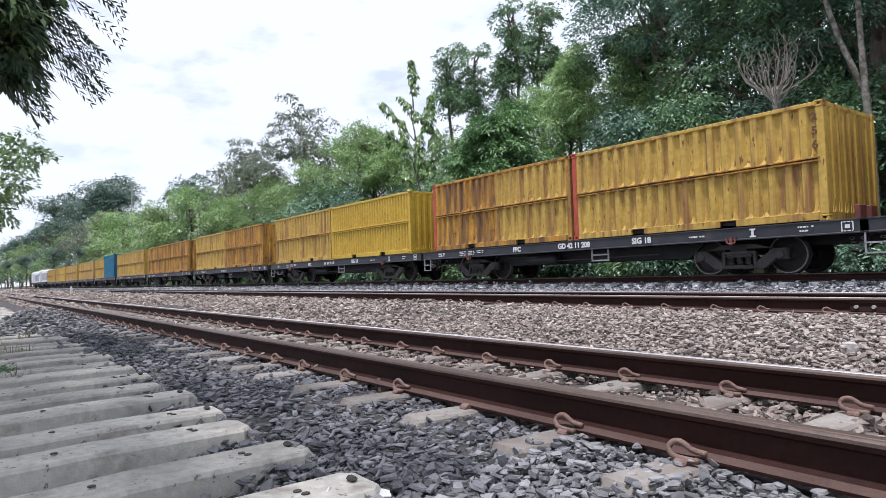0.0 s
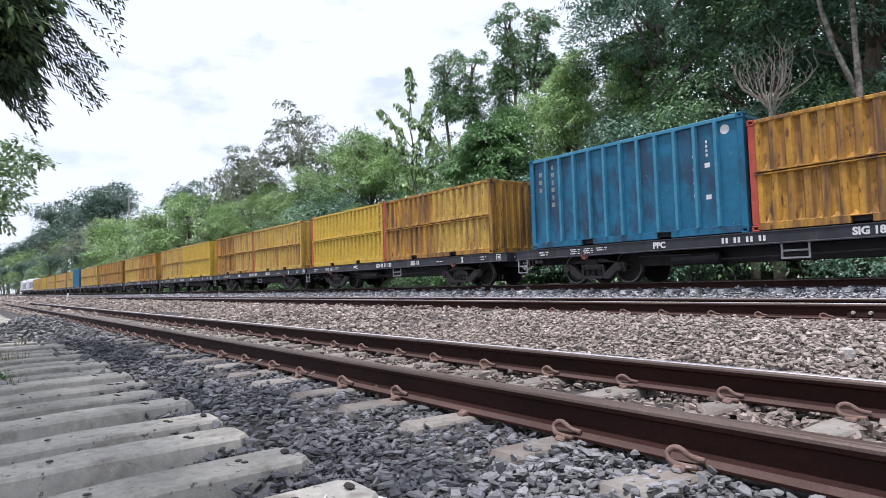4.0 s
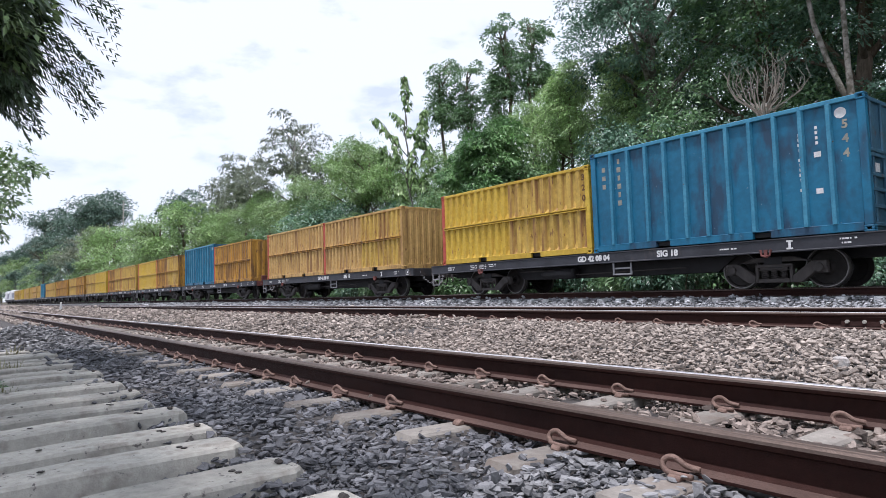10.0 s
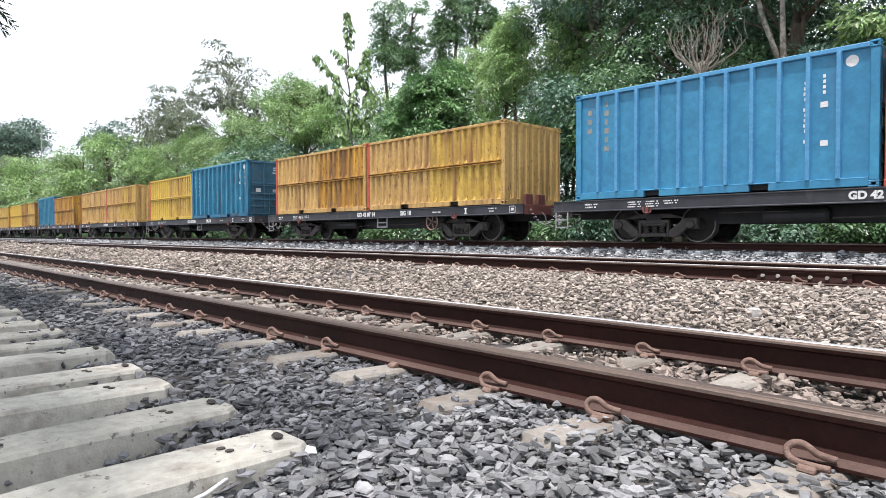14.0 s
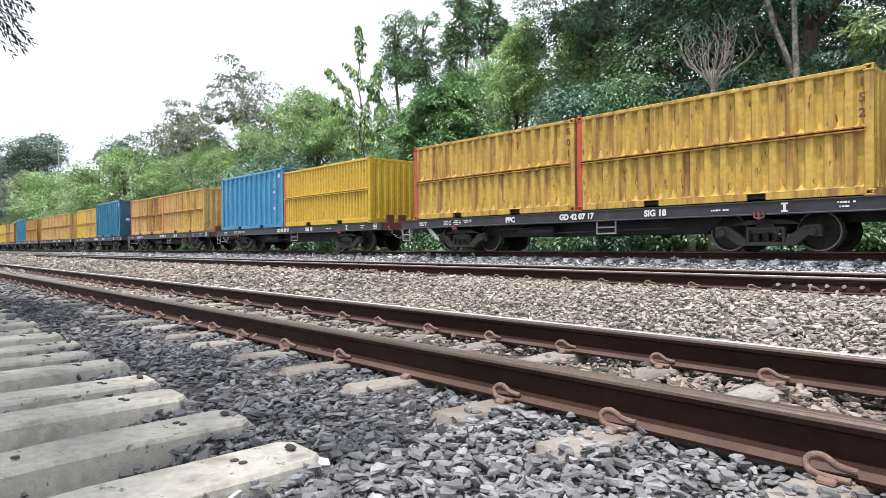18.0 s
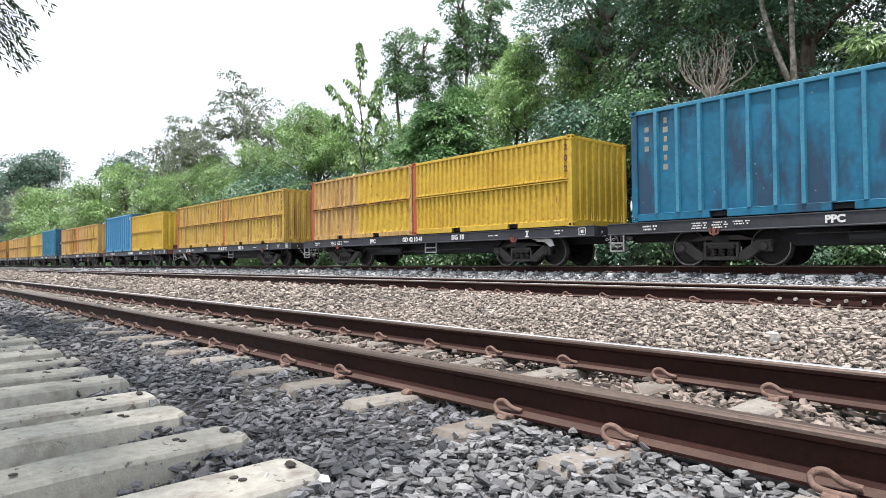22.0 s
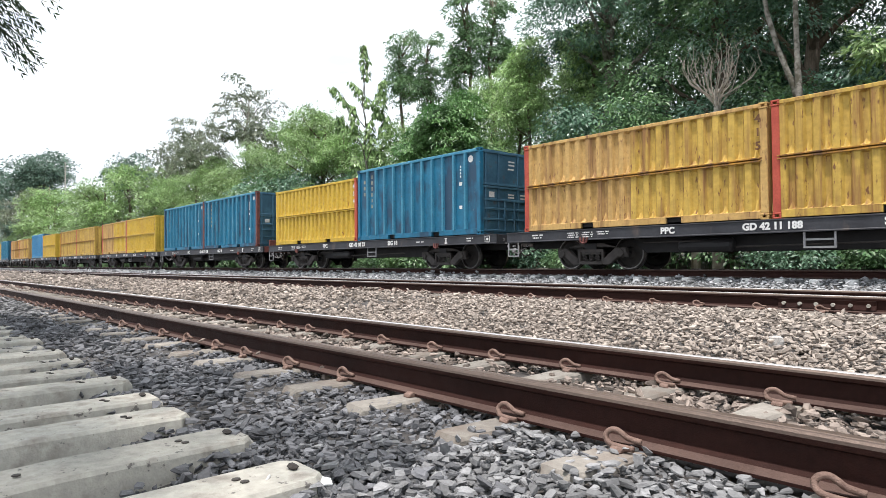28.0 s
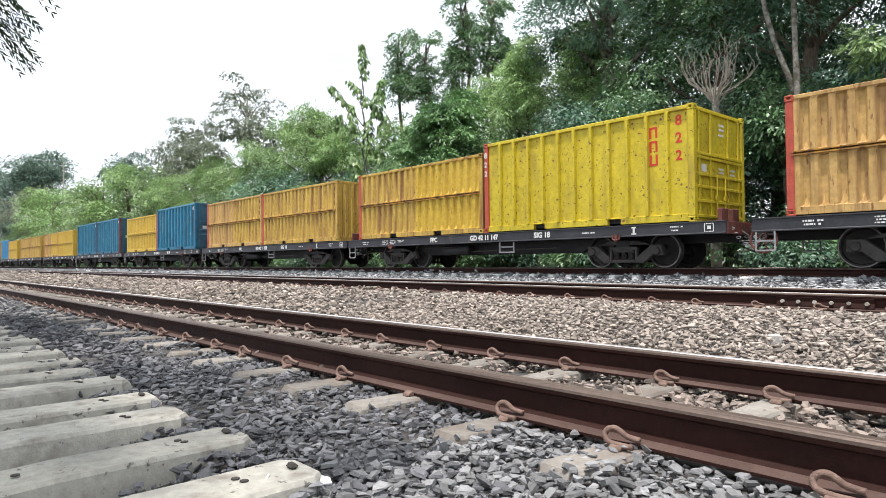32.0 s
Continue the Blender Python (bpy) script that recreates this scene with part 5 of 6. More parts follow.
def bush_mesh(seed, leaf, size=0.14, wide=1.5, high=1.6, count=64, per=50):
    g = np.random.default_rng(seed)
    blobs = [(g.uniform(-wide, wide) * 0.6, g.uniform(-0.5, 0.5), high * g.uniform(0.3, 0.7), wide * g.uniform(0.4, 0.6), 0.6, high * g.uniform(0.28, 0.42)) for _ in range(5)]
    s = Shape()
    for b in blobs:
        limb(s, (b[0] * 0.3, b[1] * 0.3, -0.15), b[:3], 0.035, 0.012, g, 0.1, 4, 5)
    return s.mesh("stem", M["bark"]), leaves("crown", crown(blobs, count, seed, 0.3), per, 0.28, size, size * 0.45, 0.35, M[leaf], seed)


BUSH = [bush_mesh(71, "leaf_mid"), bush_mesh(72, "leaf_dark"), bush_mesh(73, "leaf_mid", 0.16), bush_mesh(74, "leaf_dark", 0.18, 1.7, 2.0)]

# the dark wood behind the train
WOOD = "trees of the wood behind the train"
for i, (kind, x, y, turn, size) in enumerate([
        (2, -15.0, 22.9, 130, 1.02), (1, -10.6, 23.6, 250, 1.05), (0, -7.2, 22.8, 310, 1.0), (2, -3.4, 22.6, 60, 0.95), (1, 0.6, 22.0, 170, 1.0), (0, 5.0, 22.4, 10, 1.0),
        (0, -16.0, 29.0, 90, 1.12), (1, -11.0, 29.5, 20, 1.1), (2, -5.5, 29.0, 140, 1.1), (0, 0.5, 28.5, 75, 1.08), (0, 10.0, 25.0, 33, 1.1), (1, 16.0, 24.0, 70, 1.1)]):
    plant("broadleaf_tree", ("dark green tall broadleaf tree with dense foliage", "mid-green tall broadleaf tree in the wood", "dark broadleaf tree with a pale trunk")[kind], "tree", BROAD[kind], x, y, turn, size, WOOD)
for x, y, turn, size in ((-29.4, 28.4, 0, 1.07), (-35.4, 28.0, 140, 1.03), (-33.4, 28.6, 60, 0.97), (-27.2, 28.8, 200, 1.05), (-31.8, 30.0, 100, 0.88)):
    plant("tall_tree", "tall tree with an airy dark green crown", "tree", AIRY, x, y, turn, size, WOOD)
plant("round_tree", "low round tree with glossy drooping leaves", "tree", ROUND, -21.6, 19.6, 0, 1.0, WOOD)
for x, y, turn, size in ((-21.2, 24.2, 0, 0.88), (-24.2, 25.5, 100, 0.86), (-18.8, 22.2, 200, 0.86), (-16.2, 23.4, 300, 0.9), (-18.8, 26.4, 50, 0.95)):
    plant("plume_tree", "light green feathery tree of bamboo-like plumes", "tree", PLUME, x, y, turn, size, WOOD)
LOOK = ("light green", "fresh green", "soft green")
for kind, x, y, turn, size in [(2, -26.2, 22.0, 0, 0.78), (1, -30.0, 24.5, 200, 0.78), (0, -34.6, 22.4, 60, 0.84), (1, -38.2, 23.0, 10, 1.04), (0, -41.8, 24.4, 200, 1.12), (2, -45.2, 22.4, 80, 0.86), (1, -49.0, 23.6, 300, 0.98),
                               (2, -53.0, 22.0, 150, 0.82), (0, -57.0, 23.4, 30, 0.95), (1, -61.5, 23.0, 250, 0.9), (2, -36.0, 26.5, 120, 0.82), (0, -66.0, 22.0, 170, 0.86)]:
    plant("leafy_tree", LOOK[kind] + " leafy tree at the edge of the wood", "tree", LEAFY[kind], x, y, turn, size, WOOD)
for x, y, turn, size, stretch in ((-55.0, 25.2, 0, 1.18, 0.86), (-64.5, 24.6, 100, 0.95, 1.0), (-72.0, 26.0, 220, 0.92, 1.0)):
    plant("tall_tree", "tall grey-green tree with thin airy foliage", "tree", GREY, x, y, turn, size, WOOD, stretch)
FAR_LOOK = ("dark green", "fresh green", "light green", "grey-green")
BEND = [(1, -71.0, 24, 50, 0.95), (3, -77.0, 25.5, 100, 1.04), (2, -83.0, 23, 200, 1.0), (0, -90.0, 25, 20, 1.02), (1, -96.5, 23.5, 70, 1.08), (2, -104, 24, 150, 0.98), (3, -111, 25, 250, 0.9), (1, -118, 24, 10, 0.78),
        (2, -127, 23, 100, 1.1), (1, -138, 24, 60, 1.3), (3, -150, 22, 170, 1.15)]
DISTANT = [(0, -262, 26, 140, 2.35), (0, -166, 28, 0, 1.7), (0, -180, 29, 120, 1.95), (3, -190, 24, 200, 1.25), (0, -206, 29, 80, 1.85), (1, -226, 26, 10, 1.5), (0, -246, 27, 100, 1.7), (3, -272, 27, 20, 1.6), (0, -300, 28, 30, 1.9),
           (1, -335, 28, 60, 1.8), (0, -375, 30, 0, 2.0), (1, -430, 30, 90, 2.2), (0, -500, 30, 200, 2.4), (1, -600, 30, 10, 2.6), (0, -720, 32, 70, 3.0), (0, -740, 6, 20, 2.2)]
for kind, x, y, turn, size in BEND + DISTANT:
    plant("broadleaf_tree", FAR_LOOK[kind] + " broadleaf tree far along the line", "tree", FAR[kind], x, y, turn, size, WOOD)
for i in range(15):
    plant("broadleaf_tree", "dark low tree at the foot of the distant wood", "tree", FAR[0 if i % 3 else 1], -150 - i * 30 - i * i * 0.9, 22 + 2 * math.sin(i * 2.0), i * 77, 0.75 + i * 0.05, WOOD)
# undergrowth at the foot of the wood
g = np.random.default_rng(99)
for i in range(64):
    x = 9 - i * 1.55 - (i > 40) * (i - 40) * 1.6
    if abs(x + 8.3) < 1.5:
        continue
    plant("bush", ("mid-green leafy bush", "dark green leafy bush", "mid-green broad-leaved bush", "dark green large-leaved bush")[(i * 7 + i // 3) % 4] + " behind the far track", "bush", BUSH[(i * 7 + i // 3) % 4], x, 17.6 + g.uniform(-0.5, 1.3),
          g.uniform(0, 360), g.uniform(0.7, 1.35), "undergrowth")
for i in range(60):
    x, y = (9 - i * 2.3, 20.4) if i < 26 else (12 - (i - 26) * 2.6, 25.5) if i < 44 else (14 - (i - 44) * 2.8, 31.0)
    plant("understory_tree", ("dark green", "mid-green")[i % 2] + " low tree under the tall wood", "tree", UNDER[i % 2], x, y + g.uniform(-0.6, 1.2), g.uniform(0, 360), g.uniform(0.8, 1.25) * (1 if i < 44 else 1.5), "undergrowth")


def column_tree():
    """A young tree whose branches end in leaning columns of big leaves that hang like shingles."""
    g = np.random.default_rng(5)
    t = thing("column_tree", "slender tree with columns of large drooping leaves", "tree", WOOD, at=pose(-29.3, 20.4, 0.2))
    s, V = Shape(), []
    across = np.array([-0.571, -0.821, 0.0])
    limb(s, (0, 0, -0.3), (0, 0, 10.8), 0.075, 0.025, g, 0, 9, 8)
    # column: sideways at its top and foot, height of both, thickness
    for top, foot, z1, z0, r in ((0.05, -0.05, 12.75, 10.8, 0.22), (1.85, 0.95, 10.3, 9.2, 0.25), (0.75, -0.35, 10.6, 9.2, 0.27), (-1.05, -0.7, 10.7, 8.6, 0.34), (0.7, 0.5, 9.2, 7.4, 0.27),
                                 (1.4, 1.25, 8.7, 7.7, 0.26), (-1.2, -1.1, 8.7, 7.0, 0.36), (-0.3, -0.2, 8.4, 6.6, 0.3), (0.5, 0.4, 6.4, 5.0, 0.26), (-0.9, -0.8, 6.6, 4.6, 0.34)):
        a, b = across * top + (0, 0, z1), across * foot + (0, 0, z0)
        limb(s, (0, 0, z0 - 1.2), a, 0.035, 0.012, g, 0, 6, 5)
        n = int(74 * (z1 - z0) * r / 0.25) + 16
        for u in np.sort(g.uniform(0, 1, n)):
            turn = g.uniform(0, 6.283)
            out = np.array([math.cos(turn), math.sin(turn), 0.0])
            p = b + (a - b) * u + out * r * 1.15 * g.uniform(0.3, 1.0) * (0.55 + 0.45 * math.sin(math.pi * min(1, u + 0.15)))
            d = out * g.uniform(0.25, 0.85) + np.array([0, 0, g.uniform(-1.1, -0.5)])
            d /= np.linalg.norm(d)
            w = np.cross(d, out + g.normal(size=3) * 0.25)
            w /= np.linalg.norm(w)
            L, W = g.uniform(0.2, 0.34), g.uniform(0.06, 0.105)
            V += [p, p + d * L * 0.42 + w * W, p + d * L + np.array([0, 0, -0.06]), p + d * L * 0.42 - w * W]
    part("trunk", s.mesh("trunk", M["bark_pale"], smooth=True), t)
    part("crown", bulk("crown", np.array(V), np.arange(len(V)).reshape(-1, 4), M["leaf_fresh"]), t)


column_tree()


def dead_tree():
    g = np.random.default_rng(8)
    t = thing("dead_tree", "bare dead tree with a whitish trunk and upswept grey branches", "tree", at=pose(-8.74, 19.0, 0.2))
    s = Shape()
    s.tube([(0.0, 0, -0.3), (0.0, 0, 1.2), (0.03, 0, 2.6), (0.02, 0.02, 4.0), (0.06, 0, 5.1), (0.05, 0, 5.6)], [0.18, 0.165, 0.145, 0.125, 0.10, 0.085], 12)
    part("trunk", s.mesh("trunk", M["bark_white"], smooth=True), t)
    for i in range(25):
        a = 2 * math.pi * i / 25 * 5.3
        r = g.uniform(0.35, 1.55)
        z = 7.25 - 0.62 * r + g.uniform(-0.5, 0.1)
        ca, sa = math.cos(a), math.sin(a)
        k = g.uniform(-0.3, 0.3)
        pts = [(0.05, 0, 5.3 + g.uniform(-0.4, 0.2)), (0.4 * r * ca, 0.4 * r * sa, 5.5 + g.uniform(-0.1, 0.1)), (0.8 * r * ca - k * sa * 0.5, 0.8 * r * sa + k * ca * 0.5, 5.58 + 0.2 * (z - 5.5)),
               (1.03 * r * ca - k * sa, 1.03 * r * sa + k * ca, 5.6 + 0.6 * (z - 5.5)), (0.98 * r * ca - k * sa * 0.6, 0.98 * r * sa + k * ca * 0.6, z)]
        b = Shape().tube(pts, [0.026, 0.020, 0.015, 0.010, 0.004], 5)
        for j in range(2):
            q = pts[2 + j % 2]
            b.tube([q, (q[0] + g.uniform(-0.2, 0.2), q[1] + g.uniform(-0.2, 0.2), q[2] + g.uniform(0.15, 0.3)), (q[0] + g.uniform(-0.35, 0.35), q[1] + g.uniform(-0.35, 0.35), q[2] + g.uniform(0.4, 0.8))], [0.010, 0.008, 0.004], 4)
        part("branch", b.mesh("branch", M["dead_wood"]), t)
    for i in range(26):
        a, z = g.uniform(0, 6.28), g.uniform(1.4, 4.6)
        r = g.uniform(0.7, 1.5)
        b = Shape().tube([(0, 0, z), (0.5 * r * math.cos(a), 0.5 * r * math.sin(a), z + 0.05), (r * math.cos(a), r * math.sin(a), z + g.uniform(0.1, 0.6))], [0.022, 0.014, 0.005], 5)
        part("branch", b.mesh("branch", M["dead_wood"]), t)


dead_tree()


def dead_sapling():
    g = np.random.default_rng(18)
    t = thing("dead_tree", "small dead tree with a pale trunk and bare twigs", "tree", at=pose(-9.45, 19.0, 0.2))
    part("trunk", Shape().tube([(0, 0, -0.3), (0.02, 0, 1.2), (-0.03, 0, 2.4), (-0.1, 0, 3.3)], [0.15, 0.13, 0.10, 0.06], 10).mesh("trunk", M["bark_white"], smooth=True), t)
    for i in range(22):
        a, z, r = g.uniform(0, 6.28), g.uniform(1.2, 3.2), g.uniform(0.3, 0.85)
        ca, sa = math.cos(a), math.sin(a)
        b = Shape().tube([(-0.03, 0, z), (0.6 * r * ca, 0.6 * r * sa, z + 0.12), (r * ca, r * sa, z + g.uniform(0.4, 0.8)), (0.9 * r * ca, 0.9 * r * sa, z + g.uniform(0.9, 1.5))], [0.026, 0.02, 0.013, 0.004], 5)
        part("branch", b.mesh("branch", M["dead_wood"]), t)


dead_sapling()


def forked_tree():
    g = np.random.default_rng(9)
    t = thing("forked_tree", "tall tree with a pale mottled forked trunk", "tree", WOOD, at=pose(-6.2, 18.3, 0.2))
    s = Shape()
    s.tube([(0.14, 0, -0.3), (0.10, 0.02, 1.6), (0.13, 0, 3.2), (0.04, 0, 4.7), (-0.02, 0.08, 6.0), (-0.08, 0.18, 8.0), (0.16, 0.3, 10.2), (0.5, 0.4, 12.5)], [0.13, 0.105, 0.095, 0.092, 0.07, 0.06, 0.05, 0.03], 12)
    s.tube([(0.06, 0, 4.4), (-0.18, 0.03, 5.3), (-0.5, 0.07, 6.2), (-0.78, 0.1, 7.3), (-1.05, 0.14, 9.4), (-1.5, 0.2, 12.0)], [0.065, 0.07, 0.066, 0.06, 0.05, 0.03], 10)
    part("trunk", s.mesh("trunk", M["bark_pale"], smooth=True), t)
    blobs = [(-1.5, 0.2, 11.5, 2.2, 2.0, 1.6), (0.8, 0.4, 12.2, 2.4, 2.0, 1.7), (-0.4, 1.0, 10.0, 2.0, 1.6, 1.2)]
    part("crown", leaves("crown", crown(blobs, 130, 9), 60, 0.45, 0.26, 0.11, 0.4, M["leaf_mid"], 9), t)


forked_tree()


def pale_leaf_tree():
    g = np.random.default_rng(10)
    t = thing("young_tree", "young tree with pale yellow-green drooping leaves", "tree", WOOD, at=pose(-4.3, 18.4, 0.2))
    s = Shape()
    limb(s, (0.6, 0.5, -0.3), (0.2, 0.2, 4.2), 0.07, 0.04, g, 0, 6, 7)
    blobs = [(0.0, 0, 5.6, 0.75, 0.6, 0.55), (0.9, 0.1, 5.1, 0.8, 0.6, 0.6), (-0.3, 0, 4.4, 0.6, 0.5, 0.6), (0.5, 0.0, 3.6, 0.7, 0.5, 0.7), (1.4, 0.2, 4.1, 0.8, 0.6, 0.8), (0.2, 0.1, 2.6, 0.6, 0.5, 0.6)]
    for b in blobs:
        limb(s, (0.3, 0.3, 2.4), b[:3], 0.03, 0.01, g, 0.1, 4, 5)
    part("trunk", s.mesh("trunk", M["bark"], smooth=True), t)
    part("crown", leaves("crown", crown(blobs, 110, 10, 0.3), 40, 0.22, 0.2, 0.08, 0.5, M["leaf_fresh"], 10), t)


pale_leaf_tree()


def overhanging_tree():
    """The tree beside the camera: its crown spreads over the loose sleepers and hangs into view."""
    g = np.random.default_rng(14)
    t = thing("overhanging_tree", "tree with dark drooping narrow leaves over the sleepers", "tree", at=pose(-8.0, -2.6, -0.25))
    s = Shape()
    limb(s, (0, 0, -0.2), (0.3, 0.3, 4.2), 0.2, 0.14, g, 0, 7, 10)
    blobs = [(0.0, 2.98, 3.72, 0.9, 0.34, 0.85), (-0.2, 2.8, 4.9, 1.3, 0.55, 0.6), (0.1, 3.45, 4.4, 0.4, 0.2, 0.3), (0.05, 3.35, 3.7, 0.4, 0.2, 0.2), (2.2, -0.4, 5.6, 1.9, 1.5, 0.6), (4.4, -0.5, 5.8, 1.9, 1.6, 0.6),
             (0.5, 0.5, 6.4, 2.6, 2.2, 1.2)]
    for b in blobs:
        limb(s, (0.25, 0.25, 3.6), b[:3], 0.06, 0.012, g, 0.3, 6, 6)
    part("trunk", s.mesh("trunk", M["bark"], smooth=True), t)
    part("crown", leaves("crown", crown(blobs[1:2] + blobs[4:], 420, 14, 0.25), 44, 0.22, 0.2, 0.055, 0.7, M["leaf_dark"], 14), t)
    high = [(2.2, 1.3, 5.6, 1.8, 1.7, 0.5), (4.4, 1.3, 5.8, 1.8, 1.7, 0.5), (5.9, 1.1, 6.0, 1.2, 1.6, 0.5)]
    part("high_crown", leaves("high_crown", crown(high, 125, 17, 0.2), 44, 0.26, 0.26, 0.085, 0.6, M["leaf_dark"], 17), t, "high spreading leaves that shade the sleepers")
    # inner leaves and fronds carry the backlit dark as colour
    part("inner_spray", leaves("inner_spray", crown(blobs[:1], 80, 16, 0.1), 46, 0.13, 0.16, 0.042, 0.9, M["leaf_backlit"], 16), t, "mass of narrow leaves, backlit darkness in their colour")
    # sun shining through the outer leaves is put into their olive colour
    part("outer_spray", leaves("outer_spray", crown([(0.25, 2.95, 3.95, 0.9, 0.36, 0.7)], 46, 18, 0.5), 40, 0.12, 0.13, 0.045, 0.5, M["leaf_yellow"], 18), t, "outer leaves, sun through them put into an olive green")
    V = []
    # three hanging groups: sideways and height of root and tip, spread, how many
    groups = ((3.2, 4.65, 4.12, 4.0, 0.26, 14), (3.2, 3.98, 3.92, 3.34, 0.13, 9), (3.25, 3.62, 3.92, 2.95, 0.12, 8), (2.9, 3.1, 3.35, 2.75, 0.16, 8))
    for ya, za, yb, zb, fan, i in [q[:5] + (i,) for q in groups for i in range(q[5])]:
        start = np.array([g.uniform(-0.4, 0.4), ya + g.uniform(-0.15, 0.1), za + g.uniform(-1, 1) * fan])
        end = np.array([start[0] + g.uniform(-0.1, 0.2), yb - abs(g.normal()) * 0.13, zb + g.uniform(-1, 1.5) * fan])
        long = float(np.linalg.norm(end - start))
        way = (end + np.array([0, 0, 0.22 * long]) - start) / long
        side = np.array([0.55, 0.0, 0.83])
        for u in np.linspace(0.1, 1.0, 15):
            p = start + way * long * u + np.array([0, 0, -0.22 * u * u * long])
            for sign in (-1, 1):
                d = way * 0.75 + side * sign * 0.55 + np.array([0, 0, -0.45]) + g.normal(size=3) * 0.12
                d /= np.linalg.norm(d)
                w = np.cross(d, g.normal(size=3))
                w *= 0.011 / np.linalg.norm(w)
                L = 0.135 * (1.15 - 0.5 * u)
                V += [p, p + d * L * 0.4 + w, p + d * L, p + d * L * 0.4 - w]
    part("frond", bulk("frond", np.array(V), np.arange(len(V)).reshape(-1, 4), M["leaf_backlit"]), t, "hanging feathery fronds")
    pale = [(-6.0, 3.45, 3.4, 1.1, 0.5, 0.5), (-6.3, 3.3, 2.85, 1.0, 0.45, 0.45), (-6.6, 3.0, 2.4, 1.0, 0.4, 0.4)]
    part("low_spray", leaves("low_spray", crown(pale, 70, 15, 0.2), 34, 0.12, 0.105, 0.052, 0.3, M["leaf_yellow"], 15), t, "lighter green low spray of leaves")


overhanging_tree()

# ---- small things beside the line ----
for x, y in ((-43.0, 5.0), (-95.0, 4.6)):
    p = thing("marker_post", "small white marker post between the tracks", "post", at=pose(x, y, ground_z(y)))
    part("shaft", Shape().box(-0.06, 0.06, -0.06, 0.06, -0.05, 0.5).mesh("shaft", M["white"], bevel=0.01), p)
    part("head", Shape().box(-0.16, 0.16, -0.03, 0.03, 0.36, 0.58).mesh("head", M["white"], bevel=0.01), p)
mast = thing("mast", "thin grey mast rising over the trees", "mast", at=pose(-150.0, 29.0, 0.5))
part("pole", Shape().tube([(0, 0, 0), (0, 0, 21.5)], [0.22, 0.1], 8).mesh("pole", M["concrete"]), mast)
for z in (19.8, 20.6):
    part("crossarm", Shape().box(-0.9, 0.9, -0.06, 0.06, z, z + 0.12).mesh("crossarm", M["concrete"]), mast)
rock = Shape()
rk = np.random.default_rng(3)
rock.add([(0.06 * math.cos(a) * rk.uniform(0.7, 1.1), 0.05 * math.sin(a) * rk.uniform(0.7, 1.1), z) for z in (-0.03, 0.035, 0.07) for a in (2 * math.pi * j / 7 for j in range(7))],
         [(i * 7 + j, i * 7 + (j + 1) % 7, (i + 1) * 7 + (j + 1) % 7, (i + 1) * 7 + j) for i in range(2) for j in range(7)] + [tuple(range(14, 21)), tuple(range(7))[::-1]])
tagged(new("rock", rock.mesh("rock", M["stone_white"], bevel=0.008)), "single pale rock on the ballast", "rock").matrix_basis = pose(-1.8, 4.8, ground_z(4.8) + 0.02)


wire = Shape().tube([(-1.545, 0.56, -0.05), (-1.55, 0.64, -0.035), (-1.60, 0.72, -0.03), (-1.665, 0.80, -0.02), (-1.70, 0.845, 0.006)], [0.006, 0.006, 0.005, 0.005, 0.004], 6)
tagged(new("wire", wire.mesh("wire", M["concrete_new"], smooth=True)), "stiff pale wire lying against a loose sleeper", "wire")
scrap = Shape().prism([(-0.05, -0.02), (0.0, -0.03), (0.05, 0.0), (0.03, 0.025), (-0.03, 0.02)], "z", 0, 0.004).mesh("paper_scrap", M["white"])
tagged(new("paper_scrap", scrap), "small torn white paper scrap on the stones", "litter").matrix_basis = pose(-1.63, 0.96, -0.02, 12, 8, 30)


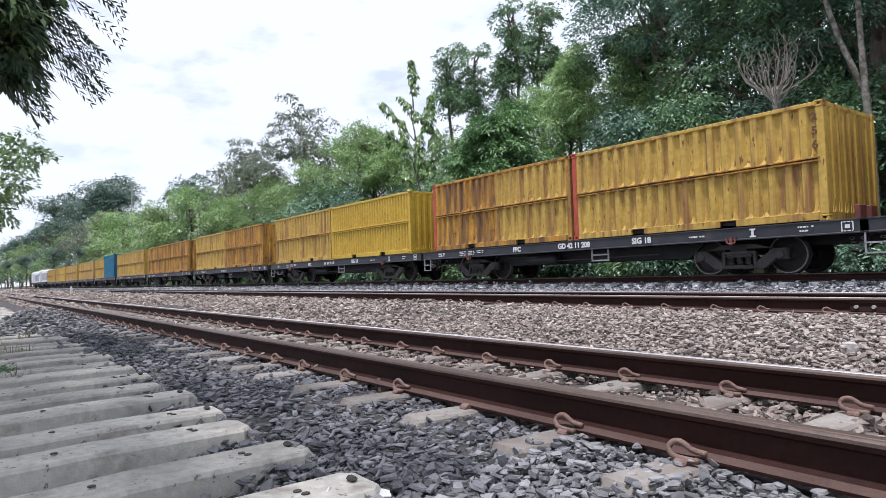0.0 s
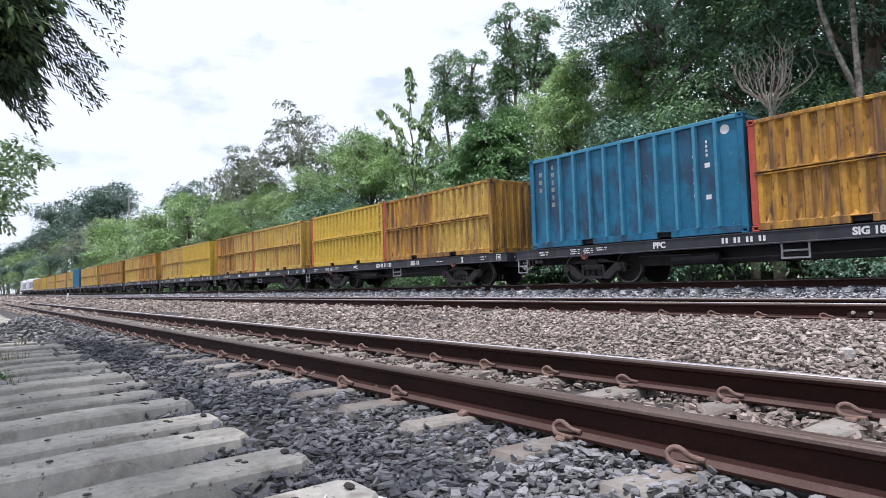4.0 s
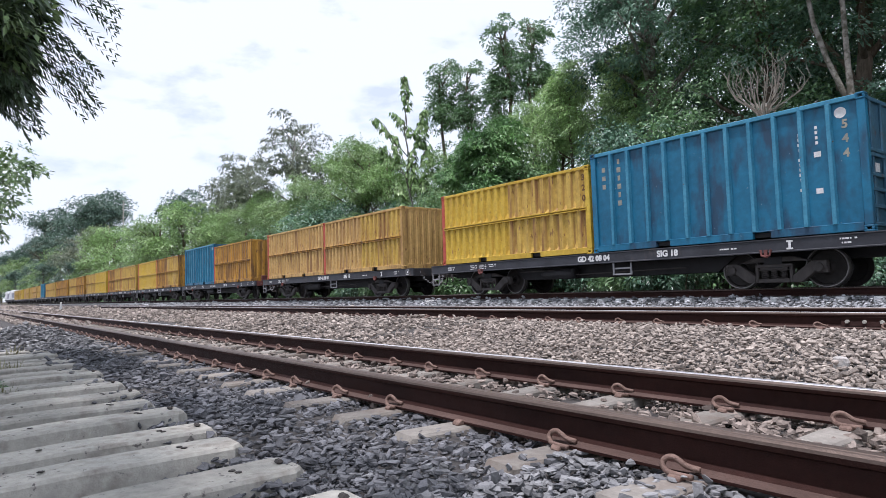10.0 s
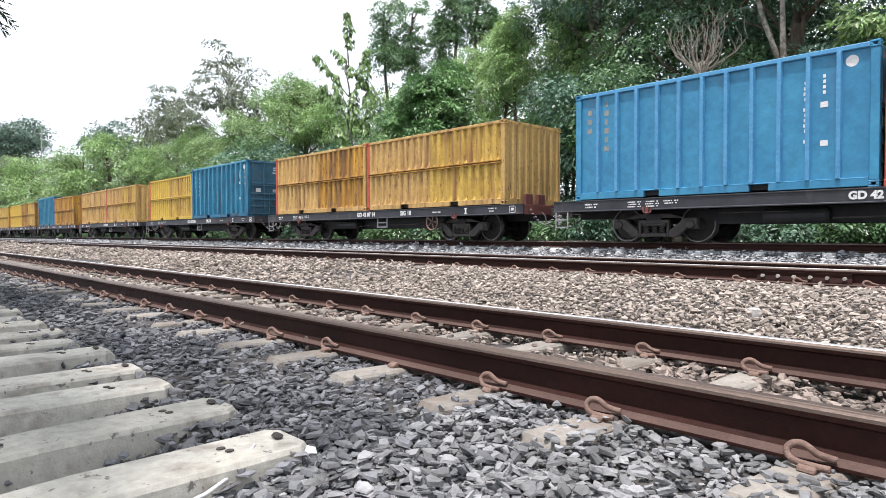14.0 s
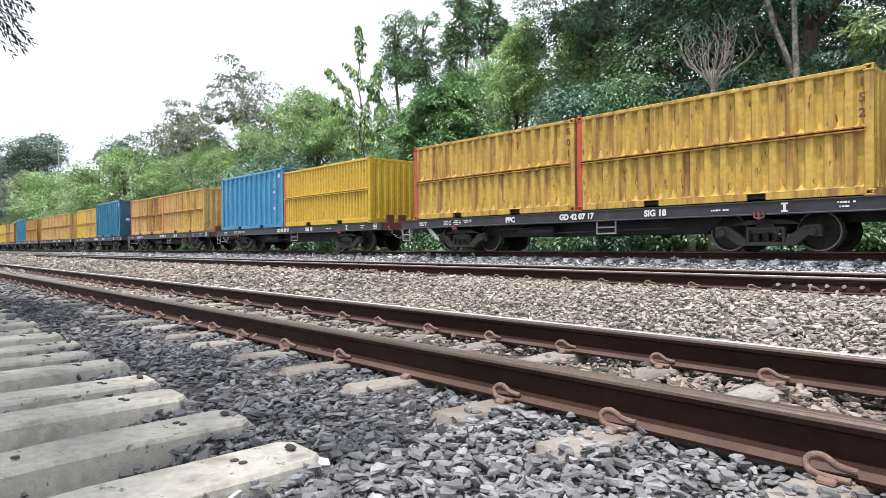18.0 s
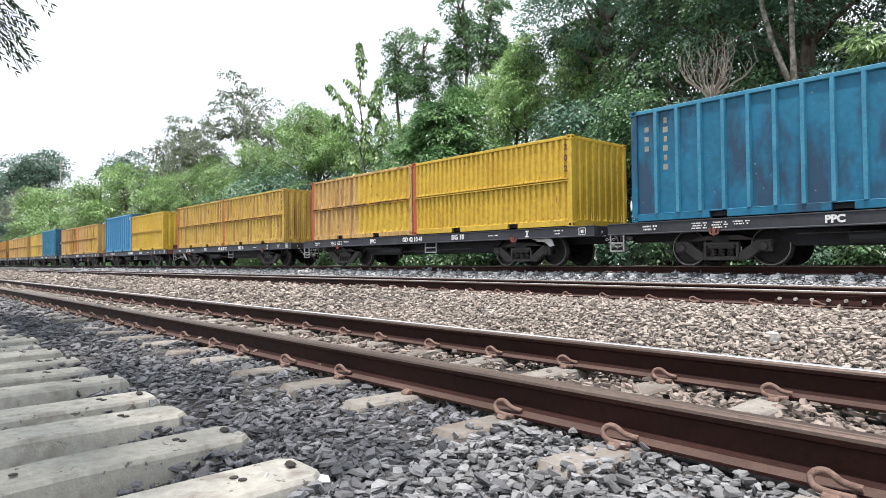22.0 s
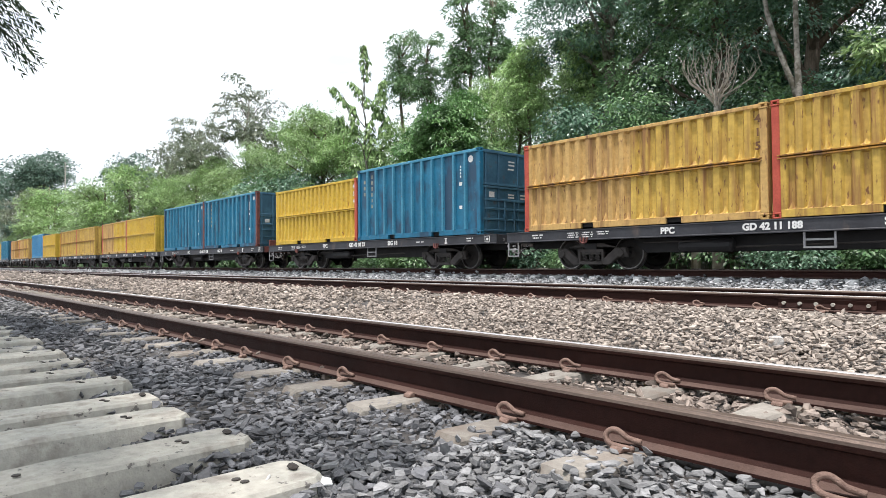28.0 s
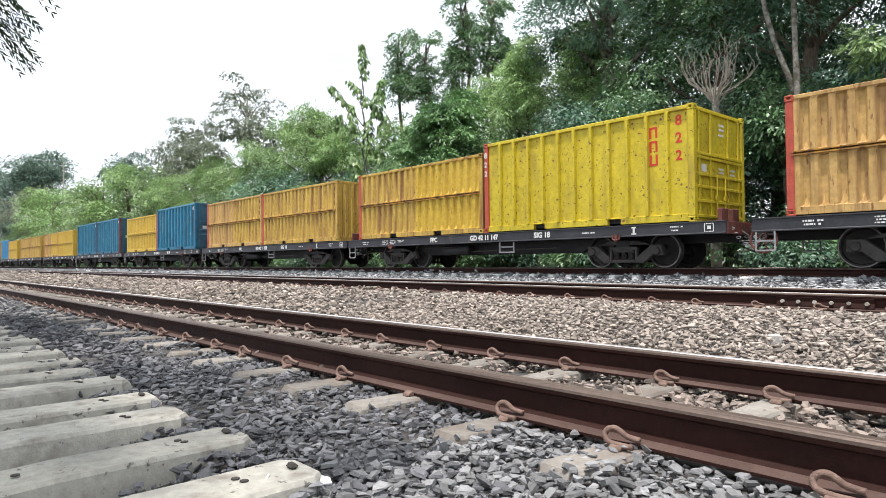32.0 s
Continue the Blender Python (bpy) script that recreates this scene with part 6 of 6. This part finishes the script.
def grass_tuft(x, y, size, seed):
    g = np.random.default_rng(seed)
    n = 46
    a = g.uniform(0, 6.28, n)
    r = g.uniform(0, 0.12, n) * size
    base = np.stack([r * np.cos(a), r * np.sin(a), np.zeros(n)], 1)
    h = g.uniform(0.12, 0.34, (n, 1)) * size
    lean = np.stack([np.cos(a), np.sin(a), np.zeros(n)], 1) * g.uniform(0.1, 0.5, (n, 1)) * h
    s = np.stack([-np.sin(a), np.cos(a), np.zeros(n)], 1) * 0.006 * size
    up = np.array([0, 0, 1.0])
    v = np.stack([base - s * 0.5, base + s * 0.5, base + lean * 0.4 + up * h * 0.6 + s, base + lean * 0.4 + up * h * 0.6 - s, base + lean + up * h * 0.95], 1)
    tri = np.array([(5 * i, 5 * i + 1, 5 * i + 2) for i in range(n)] + [(5 * i, 5 * i + 2, 5 * i + 3) for i in range(n)] + [(5 * i + 3, 5 * i + 2, 5 * i + 4) for i in range(n)])
    ob = tagged(new("grass_tuft", bulk("grass", v.reshape(-1, 3), tri, M["grass"])), "tuft of dry grass among the loose sleepers", "grass", "weeds beside the sleepers")
    ob.matrix_basis = pose(x, y, -0.14)


for i, (x, y, size, leafy) in enumerate([(-5.78, 0.24, 0.15, True), (-6.05, 0.20, 0.14, True), (-6.45, 0.36, 0.10, True), (-5.6, 0.3, 0.6, False), (-7.3, 0.35, 0.8, False), (-7.6, 0.5, 0.7, False), (-8.4, 0.2, 0.9, False), (-9.5, 0.6, 0.8, False), (-11.2, 0.3, 0.9, False), (-10.4, 0.9, 0.7, False), (-6.4, 0.1, 0.11, True)]):
    if leafy:
        weed = plant("weed", "low green weed between the loose sleepers", "weed", BUSH[0], x, y, 40 * i, size, "weeds beside the sleepers")
    else:
        grass_tuft(x, y, size, 200 + i)


# ---- movement ----
# how far the train has gone: seconds, metres
GONE = [(0, 0.0), (3.5, 19.6), (6.0, 33.33), (9.0, 49.63), (12.5, 68.47), (14.5, 79.25), (16.5, 89.6), (19.0, 102.7), (21.0, 112.95), (23.0, 123.2), (25.5, 136.2), (28.0, 149.0), (32.0, 170.05)]


def gone(t):
    """A smooth curve through GONE."""
    T, S = np.array([g[0] for g in GONE]), np.array([g[1] for g in GONE])
    slope = np.gradient(S, T)
    i = min(max(int(np.searchsorted(T, t, "right")) - 1, 0), len(T) - 2)
    h = T[i + 1] - T[i]
    u = (t - T[i]) / h
    return float((1 + 2 * u) * (1 - u) ** 2 * S[i] + u * (1 - u) ** 2 * h * slope[i] + u * u * (3 - 2 * u) * S[i + 1] + u * u * (u - 1) * h * slope[i + 1])


def motions():
    half_seconds = [i * 0.5 for i in range(65)]
    for ob, offset, z in MOVERS:
        walk(ob, [(t, pose(offset - gone(t), TRACK_Y, z)) for t in half_seconds])
    tenths = [i * 0.1 for i in range(321)]
    spin = [(t, math.degrees(-gone(t) / WHEEL_R)) for t in tenths]
    for ob, x in ROLLERS:
        walk(ob, [(t, pose(x, 0, WHEEL_R) @ Matrix.Rotation(radians(a), 4, "Y")) for t, a in spin])


motions()
